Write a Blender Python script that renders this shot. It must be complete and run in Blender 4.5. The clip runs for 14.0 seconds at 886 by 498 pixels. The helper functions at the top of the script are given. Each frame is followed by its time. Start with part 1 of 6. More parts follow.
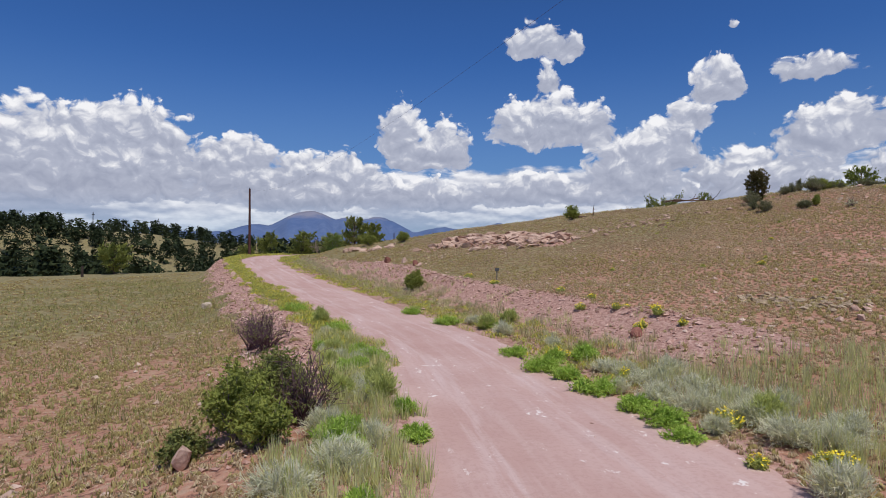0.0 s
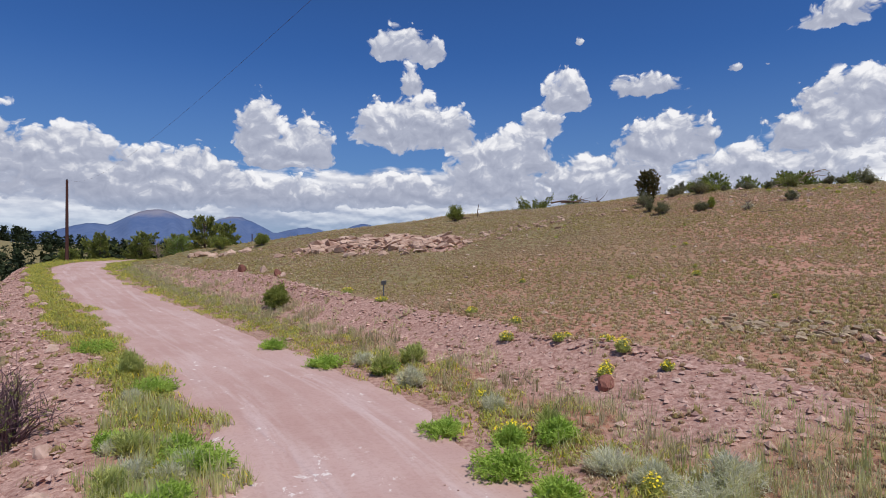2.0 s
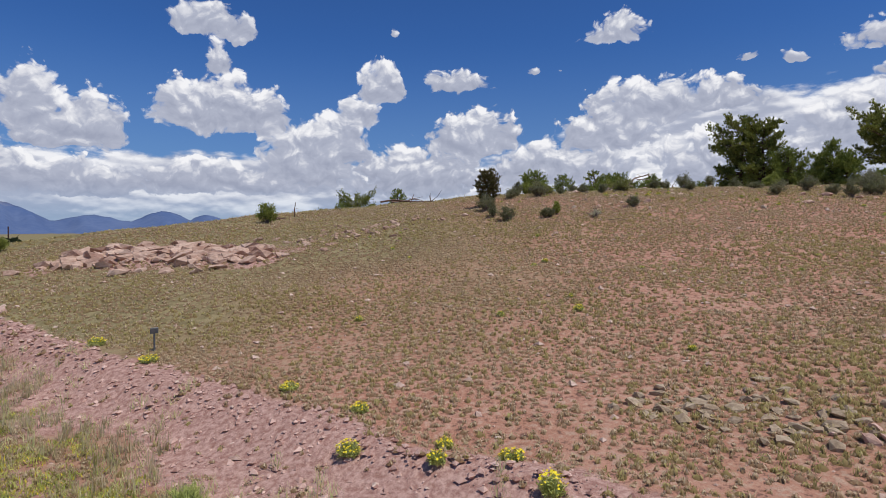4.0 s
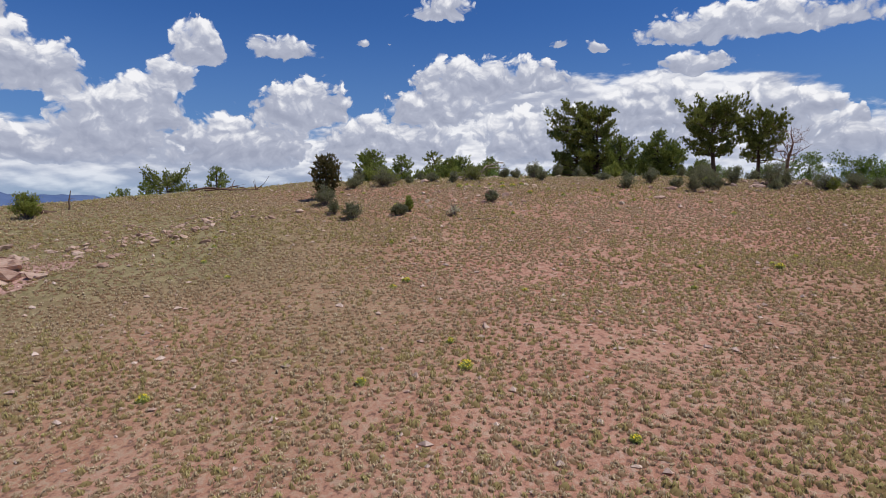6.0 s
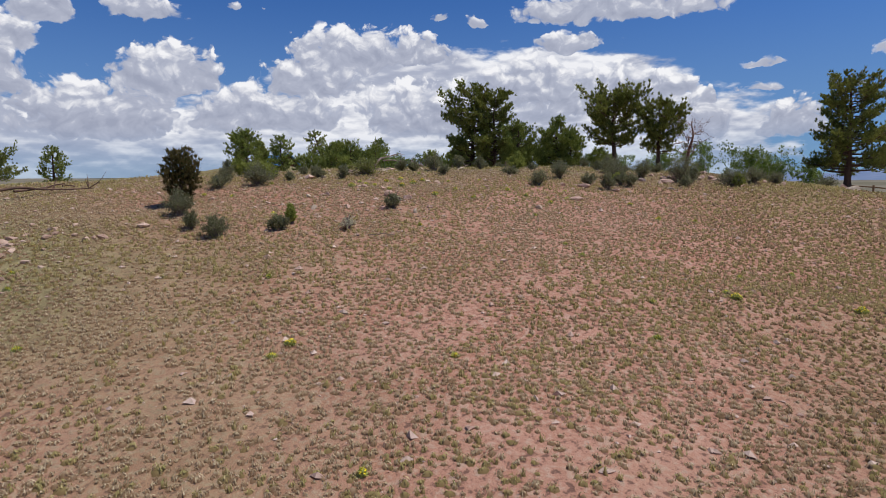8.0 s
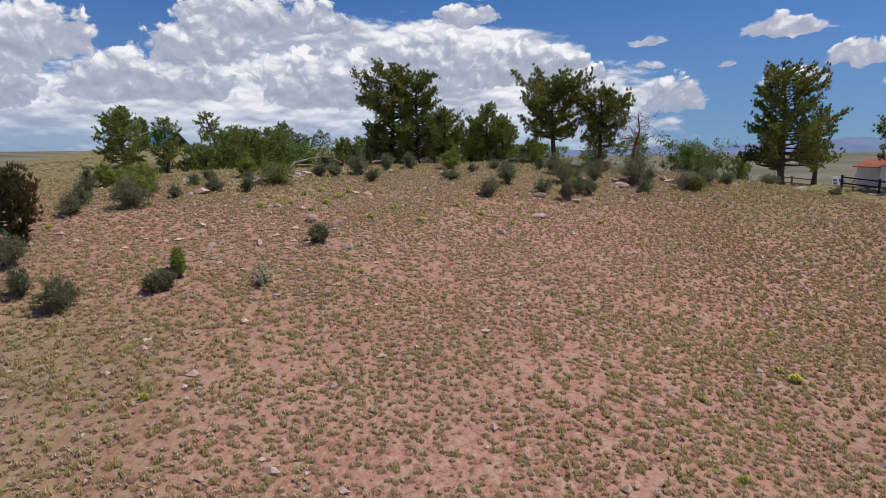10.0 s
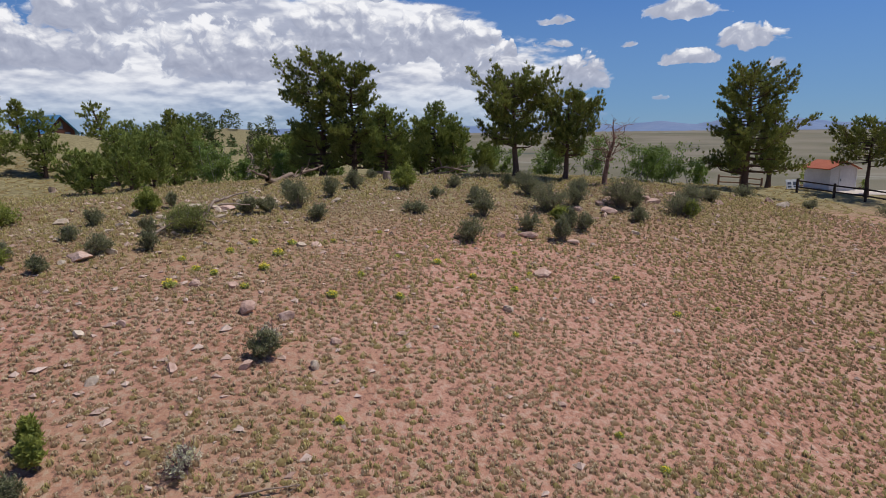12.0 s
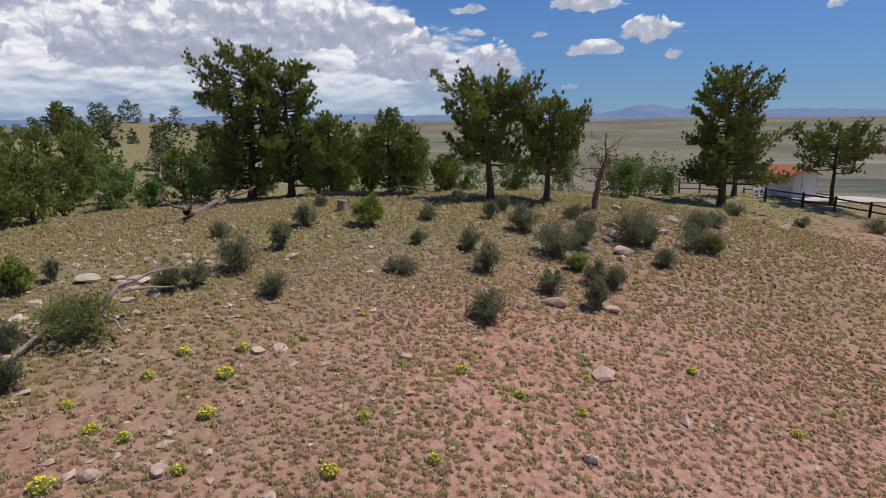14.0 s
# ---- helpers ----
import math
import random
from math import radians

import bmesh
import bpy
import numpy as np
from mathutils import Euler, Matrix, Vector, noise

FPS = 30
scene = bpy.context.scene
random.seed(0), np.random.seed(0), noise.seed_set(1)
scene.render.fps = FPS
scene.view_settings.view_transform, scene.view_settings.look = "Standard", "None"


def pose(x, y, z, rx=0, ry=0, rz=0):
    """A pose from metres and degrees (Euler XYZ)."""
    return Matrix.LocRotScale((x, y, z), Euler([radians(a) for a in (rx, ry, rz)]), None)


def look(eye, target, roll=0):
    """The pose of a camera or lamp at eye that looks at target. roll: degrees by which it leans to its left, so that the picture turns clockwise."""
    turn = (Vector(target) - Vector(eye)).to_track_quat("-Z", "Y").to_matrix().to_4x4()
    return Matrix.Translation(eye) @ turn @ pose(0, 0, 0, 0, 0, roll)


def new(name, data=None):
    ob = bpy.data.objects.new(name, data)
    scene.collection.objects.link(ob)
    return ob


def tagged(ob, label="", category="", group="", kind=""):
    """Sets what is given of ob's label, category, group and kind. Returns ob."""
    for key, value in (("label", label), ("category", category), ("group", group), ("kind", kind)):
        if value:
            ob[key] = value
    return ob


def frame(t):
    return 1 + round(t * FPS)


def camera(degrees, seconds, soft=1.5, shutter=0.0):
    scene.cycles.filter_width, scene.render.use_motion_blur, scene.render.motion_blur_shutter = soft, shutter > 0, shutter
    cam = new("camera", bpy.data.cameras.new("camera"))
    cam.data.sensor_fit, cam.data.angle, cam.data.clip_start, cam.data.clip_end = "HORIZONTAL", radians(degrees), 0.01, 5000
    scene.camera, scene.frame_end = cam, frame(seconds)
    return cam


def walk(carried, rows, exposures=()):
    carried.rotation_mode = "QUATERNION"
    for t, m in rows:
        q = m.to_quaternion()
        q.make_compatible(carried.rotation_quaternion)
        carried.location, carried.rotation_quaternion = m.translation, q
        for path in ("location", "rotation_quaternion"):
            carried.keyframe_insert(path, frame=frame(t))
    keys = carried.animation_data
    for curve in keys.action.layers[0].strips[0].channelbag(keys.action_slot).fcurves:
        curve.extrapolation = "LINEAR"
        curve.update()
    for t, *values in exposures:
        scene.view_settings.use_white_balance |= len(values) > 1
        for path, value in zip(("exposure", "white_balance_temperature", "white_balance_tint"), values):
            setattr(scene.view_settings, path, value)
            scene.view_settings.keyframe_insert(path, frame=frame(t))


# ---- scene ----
cam = camera(73.9, 14.0, soft=0.8)
METRES, EYE, TILT, LEAN, TURN = 40.0, 3.5, 0.0, 0.0, 0.0
ROWS = [
    (0.0, 0.0, 0.0, 0.0, 0.0, 0.0, -0.0),
    (0.5, -0.007, 0.0322, 0.0003, -2.0, 0.02, 0.02),
    (1.0, -0.0115, 0.0668, 0.0014, -4.69, 0.04, 0.06),
    (1.5, -0.012, 0.1039, 0.003, -8.2, 0.05, 0.11),
    (2.0, -0.0085, 0.1427, 0.007, -13.15, 0.05, 0.19),
    (2.5, -0.0023, 0.1804, 0.0138, -17.88, -0.02, 0.26),
    (3.0, 0.007, 0.2168, 0.0205, -22.32, -0.21, 0.34),
    (5.5, 0.0761, 0.365, 0.0566, -42.99, -3.13, 0.52),
    (6.0, 0.0929, 0.3875, 0.0638, -47.01, -3.78, 0.61),
    (6.5, 0.1123, 0.4093, 0.0719, -50.53, -4.44, 0.66),
    (7.0, 0.1318, 0.4297, 0.0805, -53.37, -5.11, 0.7),
    (7.5, 0.1521, 0.4501, 0.089, -55.81, -5.78, 0.7),
    (8.0, 0.1728, 0.4707, 0.097, -58.22, -6.45, 0.73),
    (10.5, 0.3021, 0.593, 0.1481, -69.8, -9.67, 0.76),
    (11.0, 0.3317, 0.6175, 0.1613, -71.87, -10.22, 0.72),
    (11.5, 0.3608, 0.6409, 0.1734, -73.89, -10.84, 0.66),
    (12.0, 0.3906, 0.6623, 0.1832, -75.78, -11.4, 0.67),
    (12.5, 0.4201, 0.684, 0.1911, -77.66, -11.95, 0.65),
    (13.0, 0.4514, 0.706, 0.1987, -79.52, -12.29, 0.66),
    (13.5, 0.4849, 0.7282, 0.2067, -81.5, -12.5, 0.67),
    (14.0, 0.5196, 0.7496, 0.2148, -83.76, -12.57, 0.69),
]
walk(cam, [(t, pose(0, 0, EYE, TILT, LEAN, TURN) @ pose(METRES * x, METRES * y, METRES * z, 90 + pitch, roll, yaw)) for t, x, y, z, yaw, pitch, roll in ROWS])

# ---- sky, clouds and sun ----
SUN_ELEVATION, SUN_AZIMUTH = 64.0, 158.0  # degrees; azimuth clockwise from +y

world = bpy.data.worlds.new("sky")
scene.world = world
world.use_nodes = True
wt = world.node_tree
wt.nodes.clear()


def math_node(tree, op, *values, clamp=False):
    n = tree.nodes.new("ShaderNodeMath")
    n.operation, n.use_clamp = op, clamp
    for socket, v in zip(n.inputs, values):
        if isinstance(v, (int, float)):
            socket.default_value = v
        else:
            tree.links.new(v, socket)
    return n.outputs[0]


def vector_node(tree, op, *values):
    n = tree.nodes.new("ShaderNodeVectorMath")
    n.operation = op
    for socket, v in zip(n.inputs, values):
        if isinstance(v, tuple):
            socket.default_value = v
        else:
            tree.links.new(v, socket)
    return n.outputs["Value"] if op in ("DOT_PRODUCT", "LENGTH") else n.outputs["Vector"]


def smooth(tree, value, low, high, to_low=0.0, to_high=1.0):
    n = tree.nodes.new("ShaderNodeMapRange")
    n.interpolation_type = "SMOOTHSTEP"
    for key, v in (("From Min", low), ("From Max", high), ("To Min", to_low), ("To Max", to_high)):
        n.inputs[key].default_value = v
    tree.links.new(value, n.inputs["Value"])
    return n.outputs[0]


def noise_node(tree, vector, scale, detail=4.0, rough=0.55, lacunarity=2.0, distortion=0.0):
    n = tree.nodes.new("ShaderNodeTexNoise")
    n.inputs["Scale"].default_value, n.inputs["Detail"].default_value = scale, detail
    n.inputs["Roughness"].default_value, n.inputs["Lacunarity"].default_value = rough, lacunarity
    n.inputs["Distortion"].default_value = distortion
    if vector is not None:
        tree.links.new(vector, n.inputs["Vector"])
    return n.outputs["Fac"]


def mix_colour(tree, fac, a, b, blend="MIX"):
    n = tree.nodes.new("ShaderNodeMix")
    n.data_type, n.blend_type = "RGBA", blend
    for socket, v in ((n.inputs[0], fac), (n.inputs[6], a), (n.inputs[7], b)):
        if isinstance(v, (int, float)):
            socket.default_value = v
        elif isinstance(v, tuple):
            socket.default_value = (*v, 1) if len(v) == 3 else v
        else:
            tree.links.new(v, socket)
    return n.outputs[2]


# Cumulus heaps: azimuth, elevation of the widest line, half width, height above it, all in degrees.
CLOUDS_NORTH = [
    (9.0, 18.7, 3.6, 2.9), (11.7, 17.8, 1.9, 2.1), (10.1, 15.4, 1.7, 2.6), (10.4, 10.9, 6.4, 4.7), (7.2, 11.2, 3.4, 3.6), (13.9, 10.6, 3.3, 3.6),
    (-4.3, 10.6, 2.5, 4.8), (-0.5, 8.9, 4.0, 4.1), (-2.8, 8.4, 3.8, 3.2), (25.0, 13.9, 3.0, 3.7), (22.9, 11.2, 2.8, 2.6), (32.2, 14.1, 3.7, 2.1), (25.9, 19.1, 0.9, 1.0),
    (-28.5, 9.5, 6.8, 4.0), (-35.0, 8.2, 5.5, 4.6), (-18.8, 8.2, 4.8, 3.0), (-11.0, 7.0, 6.5, 3.0), (20.4, 8.0, 4.6, 4.9), (9.0, 5.0, 12.0, 3.0), (-31.0, 5.4, 12.0, 4.6), (-14.0, 4.8, 11.0, 3.8), (-2.0, 4.4, 9.0, 3.0),
    (-28.0, 7.0, 9.0, 5.0), (-36.0, 6.5, 8.0, 5.0), (-18.0, 6.0, 8.0, 4.2), (-9.0, 5.0, 7.0, 3.6), (18.0, 6.6, 6.0, 5.6), (28.0, 5.0, 8.0, 3.6),
]
CLOUDS_EAST = [
    (33.8, 9.1, 5.9, 4.1), (28.5, 6.4, 8.0, 3.4), (47.3, 17.9, 3.7, 2.5), (49.9, 11.3, 7.4, 3.7), (46.0, 9.0, 6.0, 3.4), (55.5, 11.6, 5.0, 2.8),
    (42.0, 6.0, 9.0, 3.6), (74.2, 14.7, 11.2, 2.7), (69.6, 12.1, 3.5, 1.7), (66.2, 8.3, 6.0, 4.3), (58.0, 6.0, 10.0, 4.4), (73.0, 7.2, 8.0, 4.0),
    (77.5, 8.0, 4.4, 2.5), (80.0, 4.6, 5.0, 4.0), (58.0, 14.9, 1.4, 1.0), (61.4, 14.4, 1.5, 1.2), (82.2, 6.9, 0.9, 1.5), (39.3, 15.2, 1.1, 0.7), (42.2, 15.5, 1.0, 0.7),
]
CLOUDS_SOUTH = [
    (86.2, 9.7, 3.0, 1.0), (85.9, 7.7, 2.7, 1.2), (92.4, 7.1, 1.5, 1.0), (88.6, 4.4, 3.2, 3.2), (96.7, 9.5, 3.5, 1.6), (102.2, 7.0, 3.3, 2.0), (104.8, 5.1, 2.0, 1.2), (97.8, 5.9, 2.8, 1.3),
    (95.4, 2.6, 1.1, 0.7), (116.2, 8.3, 1.8, 0.8), (-60.0, 9.0, 16.0, 6.0), (-95.0, 12.0, 20.0, 6.0), (150.0, 14.0, 14.0, 4.0), (200.0, 12.0, 16.0, 4.0), (-130.0, 9.0, 18.0, 5.0),
]

geo = wt.nodes.new("ShaderNodeTexCoord").outputs["Generated"]
split = wt.nodes.new("ShaderNodeSeparateXYZ")
wt.links.new(geo, split.inputs[0])
azimuth = math_node(wt, "MULTIPLY", math_node(wt, "ARCTAN2", split.outputs["X"], split.outputs["Y"]), 180 / math.pi)
elevation = math_node(wt, "MULTIPLY", math_node(wt, "ARCSINE", split.outputs["Z"]), 180 / math.pi)
place_node = wt.nodes.new("ShaderNodeCombineXYZ")
wt.links.new(azimuth, place_node.inputs[0])
wt.links.new(elevation, place_node.inputs[1])
place_sky = place_node.outputs[0]

group = bpy.data.node_groups.new("cloud_mass", "ShaderNodeTree")
group.interface.new_socket("place", in_out="INPUT", socket_type="NodeSocketVector")
group.interface.new_socket("mass", in_out="OUTPUT", socket_type="NodeSocketFloat")
group.interface.new_socket("rise", in_out="OUTPUT", socket_type="NodeSocketFloat")
g_in, g_out = group.nodes.new("NodeGroupInput"), group.nodes.new("NodeGroupOutput")
least, weights, rises = 9.0, 0.0001, 0.0
for a, e, w, h in (*CLOUDS_NORTH, *CLOUDS_EAST, *CLOUDS_SOUTH):
    a = a - 360 if a > 180 else a
    v = vector_node(group, "MULTIPLY_ADD", g_in.outputs[0], (1 / w, 1 / h, 0), (-a / w, -e / h, 0))
    far_out = vector_node(group, "MAXIMUM", v, vector_node(group, "MULTIPLY", v, (-1, -2.6, 0)))
    off = vector_node(group, "DOT_PRODUCT", far_out, far_out)
    if h < 1.3:
        off = math_node(group, "ADD", off, 0.42)
    least = math_node(group, "SMOOTH_MIN", off, least, 0.35)
    near = math_node(group, "POWER", math_node(group, "SUBTRACT", 1.3, off, clamp=True), 4.0)
    weights = math_node(group, "ADD", near, weights)
    rises = math_node(group, "MULTIPLY_ADD", vector_node(group, "DOT_PRODUCT", v, (0.0, 1.0, 0.0)), near, rises)
group.links.new(math_node(group, "SUBTRACT", 1.0, least), g_out.inputs[0])
group.links.new(math_node(group, "DIVIDE", rises, weights), g_out.inputs[1])


def mass(vector):
    n = wt.nodes.new("ShaderNodeGroup")
    n.node_tree = group
    wt.links.new(vector, n.inputs[0])
    return n.outputs


# Billows: the heaps' edges are pushed about by noise, and swell into round puffs.
warp = wt.nodes.new("ShaderNodeTexNoise")
warp.inputs["Scale"].default_value, warp.inputs["Detail"].default_value = 0.34, 2.0
wt.links.new(place_sky, warp.inputs["Vector"])
push = vector_node(wt, "MULTIPLY", vector_node(wt, "SUBTRACT", warp.outputs["Color"], (0.5, 0.5, 0.5)), (2.6, 1.8, 0.0))
fray = wt.nodes.new("ShaderNodeTexNoise")
fray.inputs["Scale"].default_value, fray.inputs["Detail"].default_value, fray.inputs["Roughness"].default_value = 1.1, 4.0, 0.6
wt.links.new(place_sky, fray.inputs["Vector"])
push_fine = vector_node(wt, "MULTIPLY", vector_node(wt, "SUBTRACT", fray.outputs["Color"], (0.5, 0.5, 0.5)), (0.55, 0.4, 0.0))
place_warped = vector_node(wt, "ADD", vector_node(wt, "ADD", place_sky, push), push_fine)


def billow(shift, detail, grain):
    v = vector_node(wt, "ADD", vector_node(wt, "MULTIPLY", place_warped, (1.0, 1.25, 1.0)), shift)
    puffs = wt.nodes.new("ShaderNodeTexVoronoi")
    puffs.feature, puffs.inputs["Scale"].default_value, puffs.inputs["Detail"].default_value = "SMOOTH_F1", 0.62, 2.6
    puffs.inputs["Roughness"].default_value, puffs.inputs["Lacunarity"].default_value, puffs.inputs["Smoothness"].default_value = 0.5, 2.3, 0.45
    wt.links.new(v, puffs.inputs["Vector"])
    fine = noise_node(wt, v, 0.8, detail, 0.52)
    return math_node(wt, "ADD", math_node(wt, "MULTIPLY_ADD", puffs.outputs["Distance"], -0.85, 0.34), math_node(wt, "MULTIPLY_ADD", fine, grain, -0.5 * grain))


puff, puff_above = billow((0.0, 0.0, 0.0), 7.0, 0.56), billow((0.30, 0.75, 0.0), 3.0, 0.22)
puff_soft = billow((0.0, 0.0, 0.0), 3.0, 0.22)
body, rise = mass(place_warped)
heap = math_node(wt, "MULTIPLY_ADD", puff, 0.85, body)
# Low rows of cloud far off, packed towards the horizon.
rows_v = vector_node(wt, "MULTIPLY", place_sky, (0.24, 0.62, 1.0))
rows_n = noise_node(wt, rows_v, 1.3, 5.0, 0.5)
rows_above = noise_node(wt, vector_node(wt, "ADD", rows_v, (0.03, 0.22, 0.0)), 1.3, 3.0, 0.45)
low = math_node(wt, "MULTIPLY", smooth(wt, elevation, 4.5, 10.5, 1.0, 0.0), smooth(wt, azimuth, 80.0, 97.0, 1.0, 0.0))
# the wide layered bank to the east
bank_sky = math_node(wt, "MULTIPLY", smooth(wt, azimuth, 36.0, 50.0), smooth(wt, math_node(wt, "MULTIPLY_ADD", elevation, 1.2, azimuth), 82.0, 100.0, 1.0, 0.0))
low = math_node(wt, "MAXIMUM", low, math_node(wt, "MULTIPLY", bank_sky, smooth(wt, elevation, 9.0, 15.0, 1.0, 0.0)))
rows_thick = math_node(wt, "MULTIPLY_ADD", low, 1.15, math_node(wt, "MULTIPLY_ADD", rows_n, 1.2, -1.05))
cover = math_node(wt, "MAXIMUM", smooth(wt, heap, -0.10, 0.16), math_node(wt, "MULTIPLY", smooth(wt, rows_thick, 0.02, 0.30), 0.95))
# Sunlit tops and grey undersides.
lit_up = smooth(wt, math_node(wt, "MULTIPLY_ADD", puff_soft, 0.35, rise), -0.25, 1.0, 0.25, 1.0)
relief = math_node(wt, "MULTIPLY", math_node(wt, "SUBTRACT", puff_soft, puff_above), 0.6)
rows_relief = math_node(wt, "MULTIPLY", math_node(wt, "SUBTRACT", rows_n, rows_above), 1.5)
heap_lit = math_node(wt, "ADD", lit_up, relief)
shade_v = vector_node(wt, "MULTIPLY", place_sky, (0.07, 0.26, 1.0))
row_lit = math_node(wt, "ADD", smooth(wt, noise_node(wt, shade_v, 1.0, 4.0, 0.55), 0.34, 0.62, 0.34, 0.92), rows_relief)
is_heap = smooth(wt, heap, -0.16, 0.2)
lit = math_node(wt, "ADD", math_node(wt, "MULTIPLY", heap_lit, is_heap), math_node(wt, "MULTIPLY", row_lit, math_node(wt, "SUBTRACT", 1.0, is_heap)))
lit = math_node(wt, "SUBTRACT", lit, smooth(wt, elevation, 0.0, 8.0, 0.14, 0.0), clamp=True)
ramp = wt.nodes.new("ShaderNodeValToRGB")
ramp.color_ramp.elements[0].position, ramp.color_ramp.elements[0].color = 0.0, (0.34, 0.37, 0.48, 1)
ramp.color_ramp.elements[1].position, ramp.color_ramp.elements[1].color = 0.90, (0.90, 0.90, 0.93, 1)
mid = ramp.color_ramp.elements.new(0.42)
mid.color = (0.44, 0.47, 0.58, 1)
wt.links.new(lit, ramp.inputs[0])

sky = wt.nodes.new("ShaderNodeTexSky")
sky.sky_type, sky.sun_disc = "NISHITA", False
sky.sun_elevation, sky.sun_rotation = radians(SUN_ELEVATION), radians(SUN_AZIMUTH)
sky.altitude, sky.air_density, sky.dust_density, sky.ozone_density = 2800, 1.0, 0.4, 2.0
SKY_STRENGTH = 0.09
deep = wt.nodes.new("ShaderNodeGamma")
deep.inputs[1].default_value = 1.45
wt.links.new(mix_colour(wt, 1.0, sky.outputs[0], (SKY_STRENGTH * 0.72, SKY_STRENGTH * 0.96, SKY_STRENGTH * 1.15), "MULTIPLY"), deep.inputs[0])
blue = mix_colour(wt, 1.0, deep.outputs[0], (1.55, 1.52, 1.48), "MULTIPLY")
thin = smooth(wt, elevation, 2.0, 24.0, 0.66, 1.10)
blue = vector_node(wt, "SCALE", blue)
blue.node.inputs["Scale"].default_value = 1.0
wt.links.new(thin, blue.node.inputs["Scale"])
blue = mix_colour(wt, smooth(wt, elevation, 0.0, 19.0, 0.75, 0.0), blue, (0.155, 0.265, 0.48))
cover = math_node(wt, "MULTIPLY", cover, smooth(wt, elevation, 0.0, 5.5, 0.35, 1.0))
full = mix_colour(wt, cover, blue, ramp.outputs[0])
back = wt.nodes.new("ShaderNodeBackground")
wt.links.new(full, back.inputs[0])
wt.links.new(back.outputs[0], wt.nodes.new("ShaderNodeOutputWorld").inputs[0])

sun = new("sun", bpy.data.lights.new("sun", "SUN"))
sun.data.energy, sun.data.angle, sun.data.color = 3.3, radians(0.55), (1.0, 0.96, 0.9)
az, el = radians(SUN_AZIMUTH), radians(SUN_ELEVATION)
sun.matrix_world = look((0, 0, 60), Vector((0, 0, 60)) - Vector((math.sin(az) * math.cos(el), math.cos(az) * math.cos(el), math.sin(el))))

# ---- materials ----


def material(name, rough=0.9, spec=0.2):
    m = bpy.data.materials.new(name)
    m.use_nodes = True
    t = m.node_tree
    b = t.nodes["Principled BSDF"]
    b.inputs["Roughness"].default_value, b.inputs["Specular IOR Level"].default_value = rough, spec
    return m, t, b


def position(tree):
    return tree.nodes.new("ShaderNodeNewGeometry").outputs["Position"]


def object_place(tree):
    return tree.nodes.new("ShaderNodeTexCoord").outputs["Object"]


def attribute(tree, name):
    n = tree.nodes.new("ShaderNodeAttribute")
    n.attribute_name = name
    return n.outputs["Fac"]


def bump(tree, bsdf, height, strength, distance):
    n = tree.nodes.new("ShaderNodeBump")
    n.inputs["Strength"].default_value, n.inputs["Distance"].default_value = strength, distance
    tree.links.new(height, n.inputs["Height"])
    tree.links.new(n.outputs[0], bsdf.inputs["Normal"])


def plain(name, a, b, scale, rough=0.9, bump_scale=0.0, bump_size=0.01, spec=0.2, stretch=(1, 1, 1), metal=0.0, place=object_place, per="object"):
    """Two tones mixed by noise at two sizes, with a shift from piece to piece and a fine relief."""
    m, t, bsdf = material(name, rough, spec)
    p = vector_node(t, "MULTIPLY", place(t), stretch)
    n = math_node(t, "MULTIPLY_ADD", noise_node(t, p, scale * 6, 4, 0.6), 0.45, math_node(t, "MULTIPLY", noise_node(t, p, scale, 3, 0.6), 0.55))
    if per == "island":
        r = t.nodes.new("ShaderNodeNewGeometry").outputs["Random Per Island"]
    else:
        r = t.nodes.new("ShaderNodeObjectInfo").outputs["Random"]
    n = math_node(t, "ADD", smooth(t, n, 0.3, 0.7), math_node(t, "MULTIPLY_ADD", r, 0.6, -0.3), clamp=True)
    t.links.new(mix_colour(t, n, a, b), bsdf.inputs["Base Color"])
    bsdf.inputs["Metallic"].default_value = metal
    if bump_scale:
        bump(t, bsdf, noise_node(t, p, bump_scale, 5, 0.65), 0.6, bump_size)
    return m


def leafy(name, dark, light, tip=None, scale=1.2, through_light=0.45, place=position, gloss=0.08):
    """Leaves, needles or blades: tone by clump and by blade, with some light coming through."""
    m, t, bsdf = material(name, 0.7, gloss)
    r = t.nodes.new("ShaderNodeNewGeometry").outputs["Random Per Island"]
    n = math_node(t, "ADD", math_node(t, "MULTIPLY", smooth(t, noise_node(t, place(t), scale, 3, 0.6), 0.32, 0.68), 0.65), math_node(t, "MULTIPLY", r, 0.35))
    c = mix_colour(t, n, dark, light)
    if tip:
        c = mix_colour(t, smooth(t, r, 0.80, 0.9), c, tip)
    t.links.new(c, bsdf.inputs["Base Color"])
    if through_light:
        tr = t.nodes.new("ShaderNodeBsdfTranslucent")
        t.links.new(c, tr.inputs["Color"])
        ms = t.nodes.new("ShaderNodeMixShader")
        ms.inputs[0].default_value = through_light
        t.links.new(bsdf.outputs[0], ms.inputs[1])
        t.links.new(tr.outputs[0], ms.inputs[2])
        t.links.new(ms.outputs[0], t.nodes["Material Output"].inputs["Surface"])
    return m


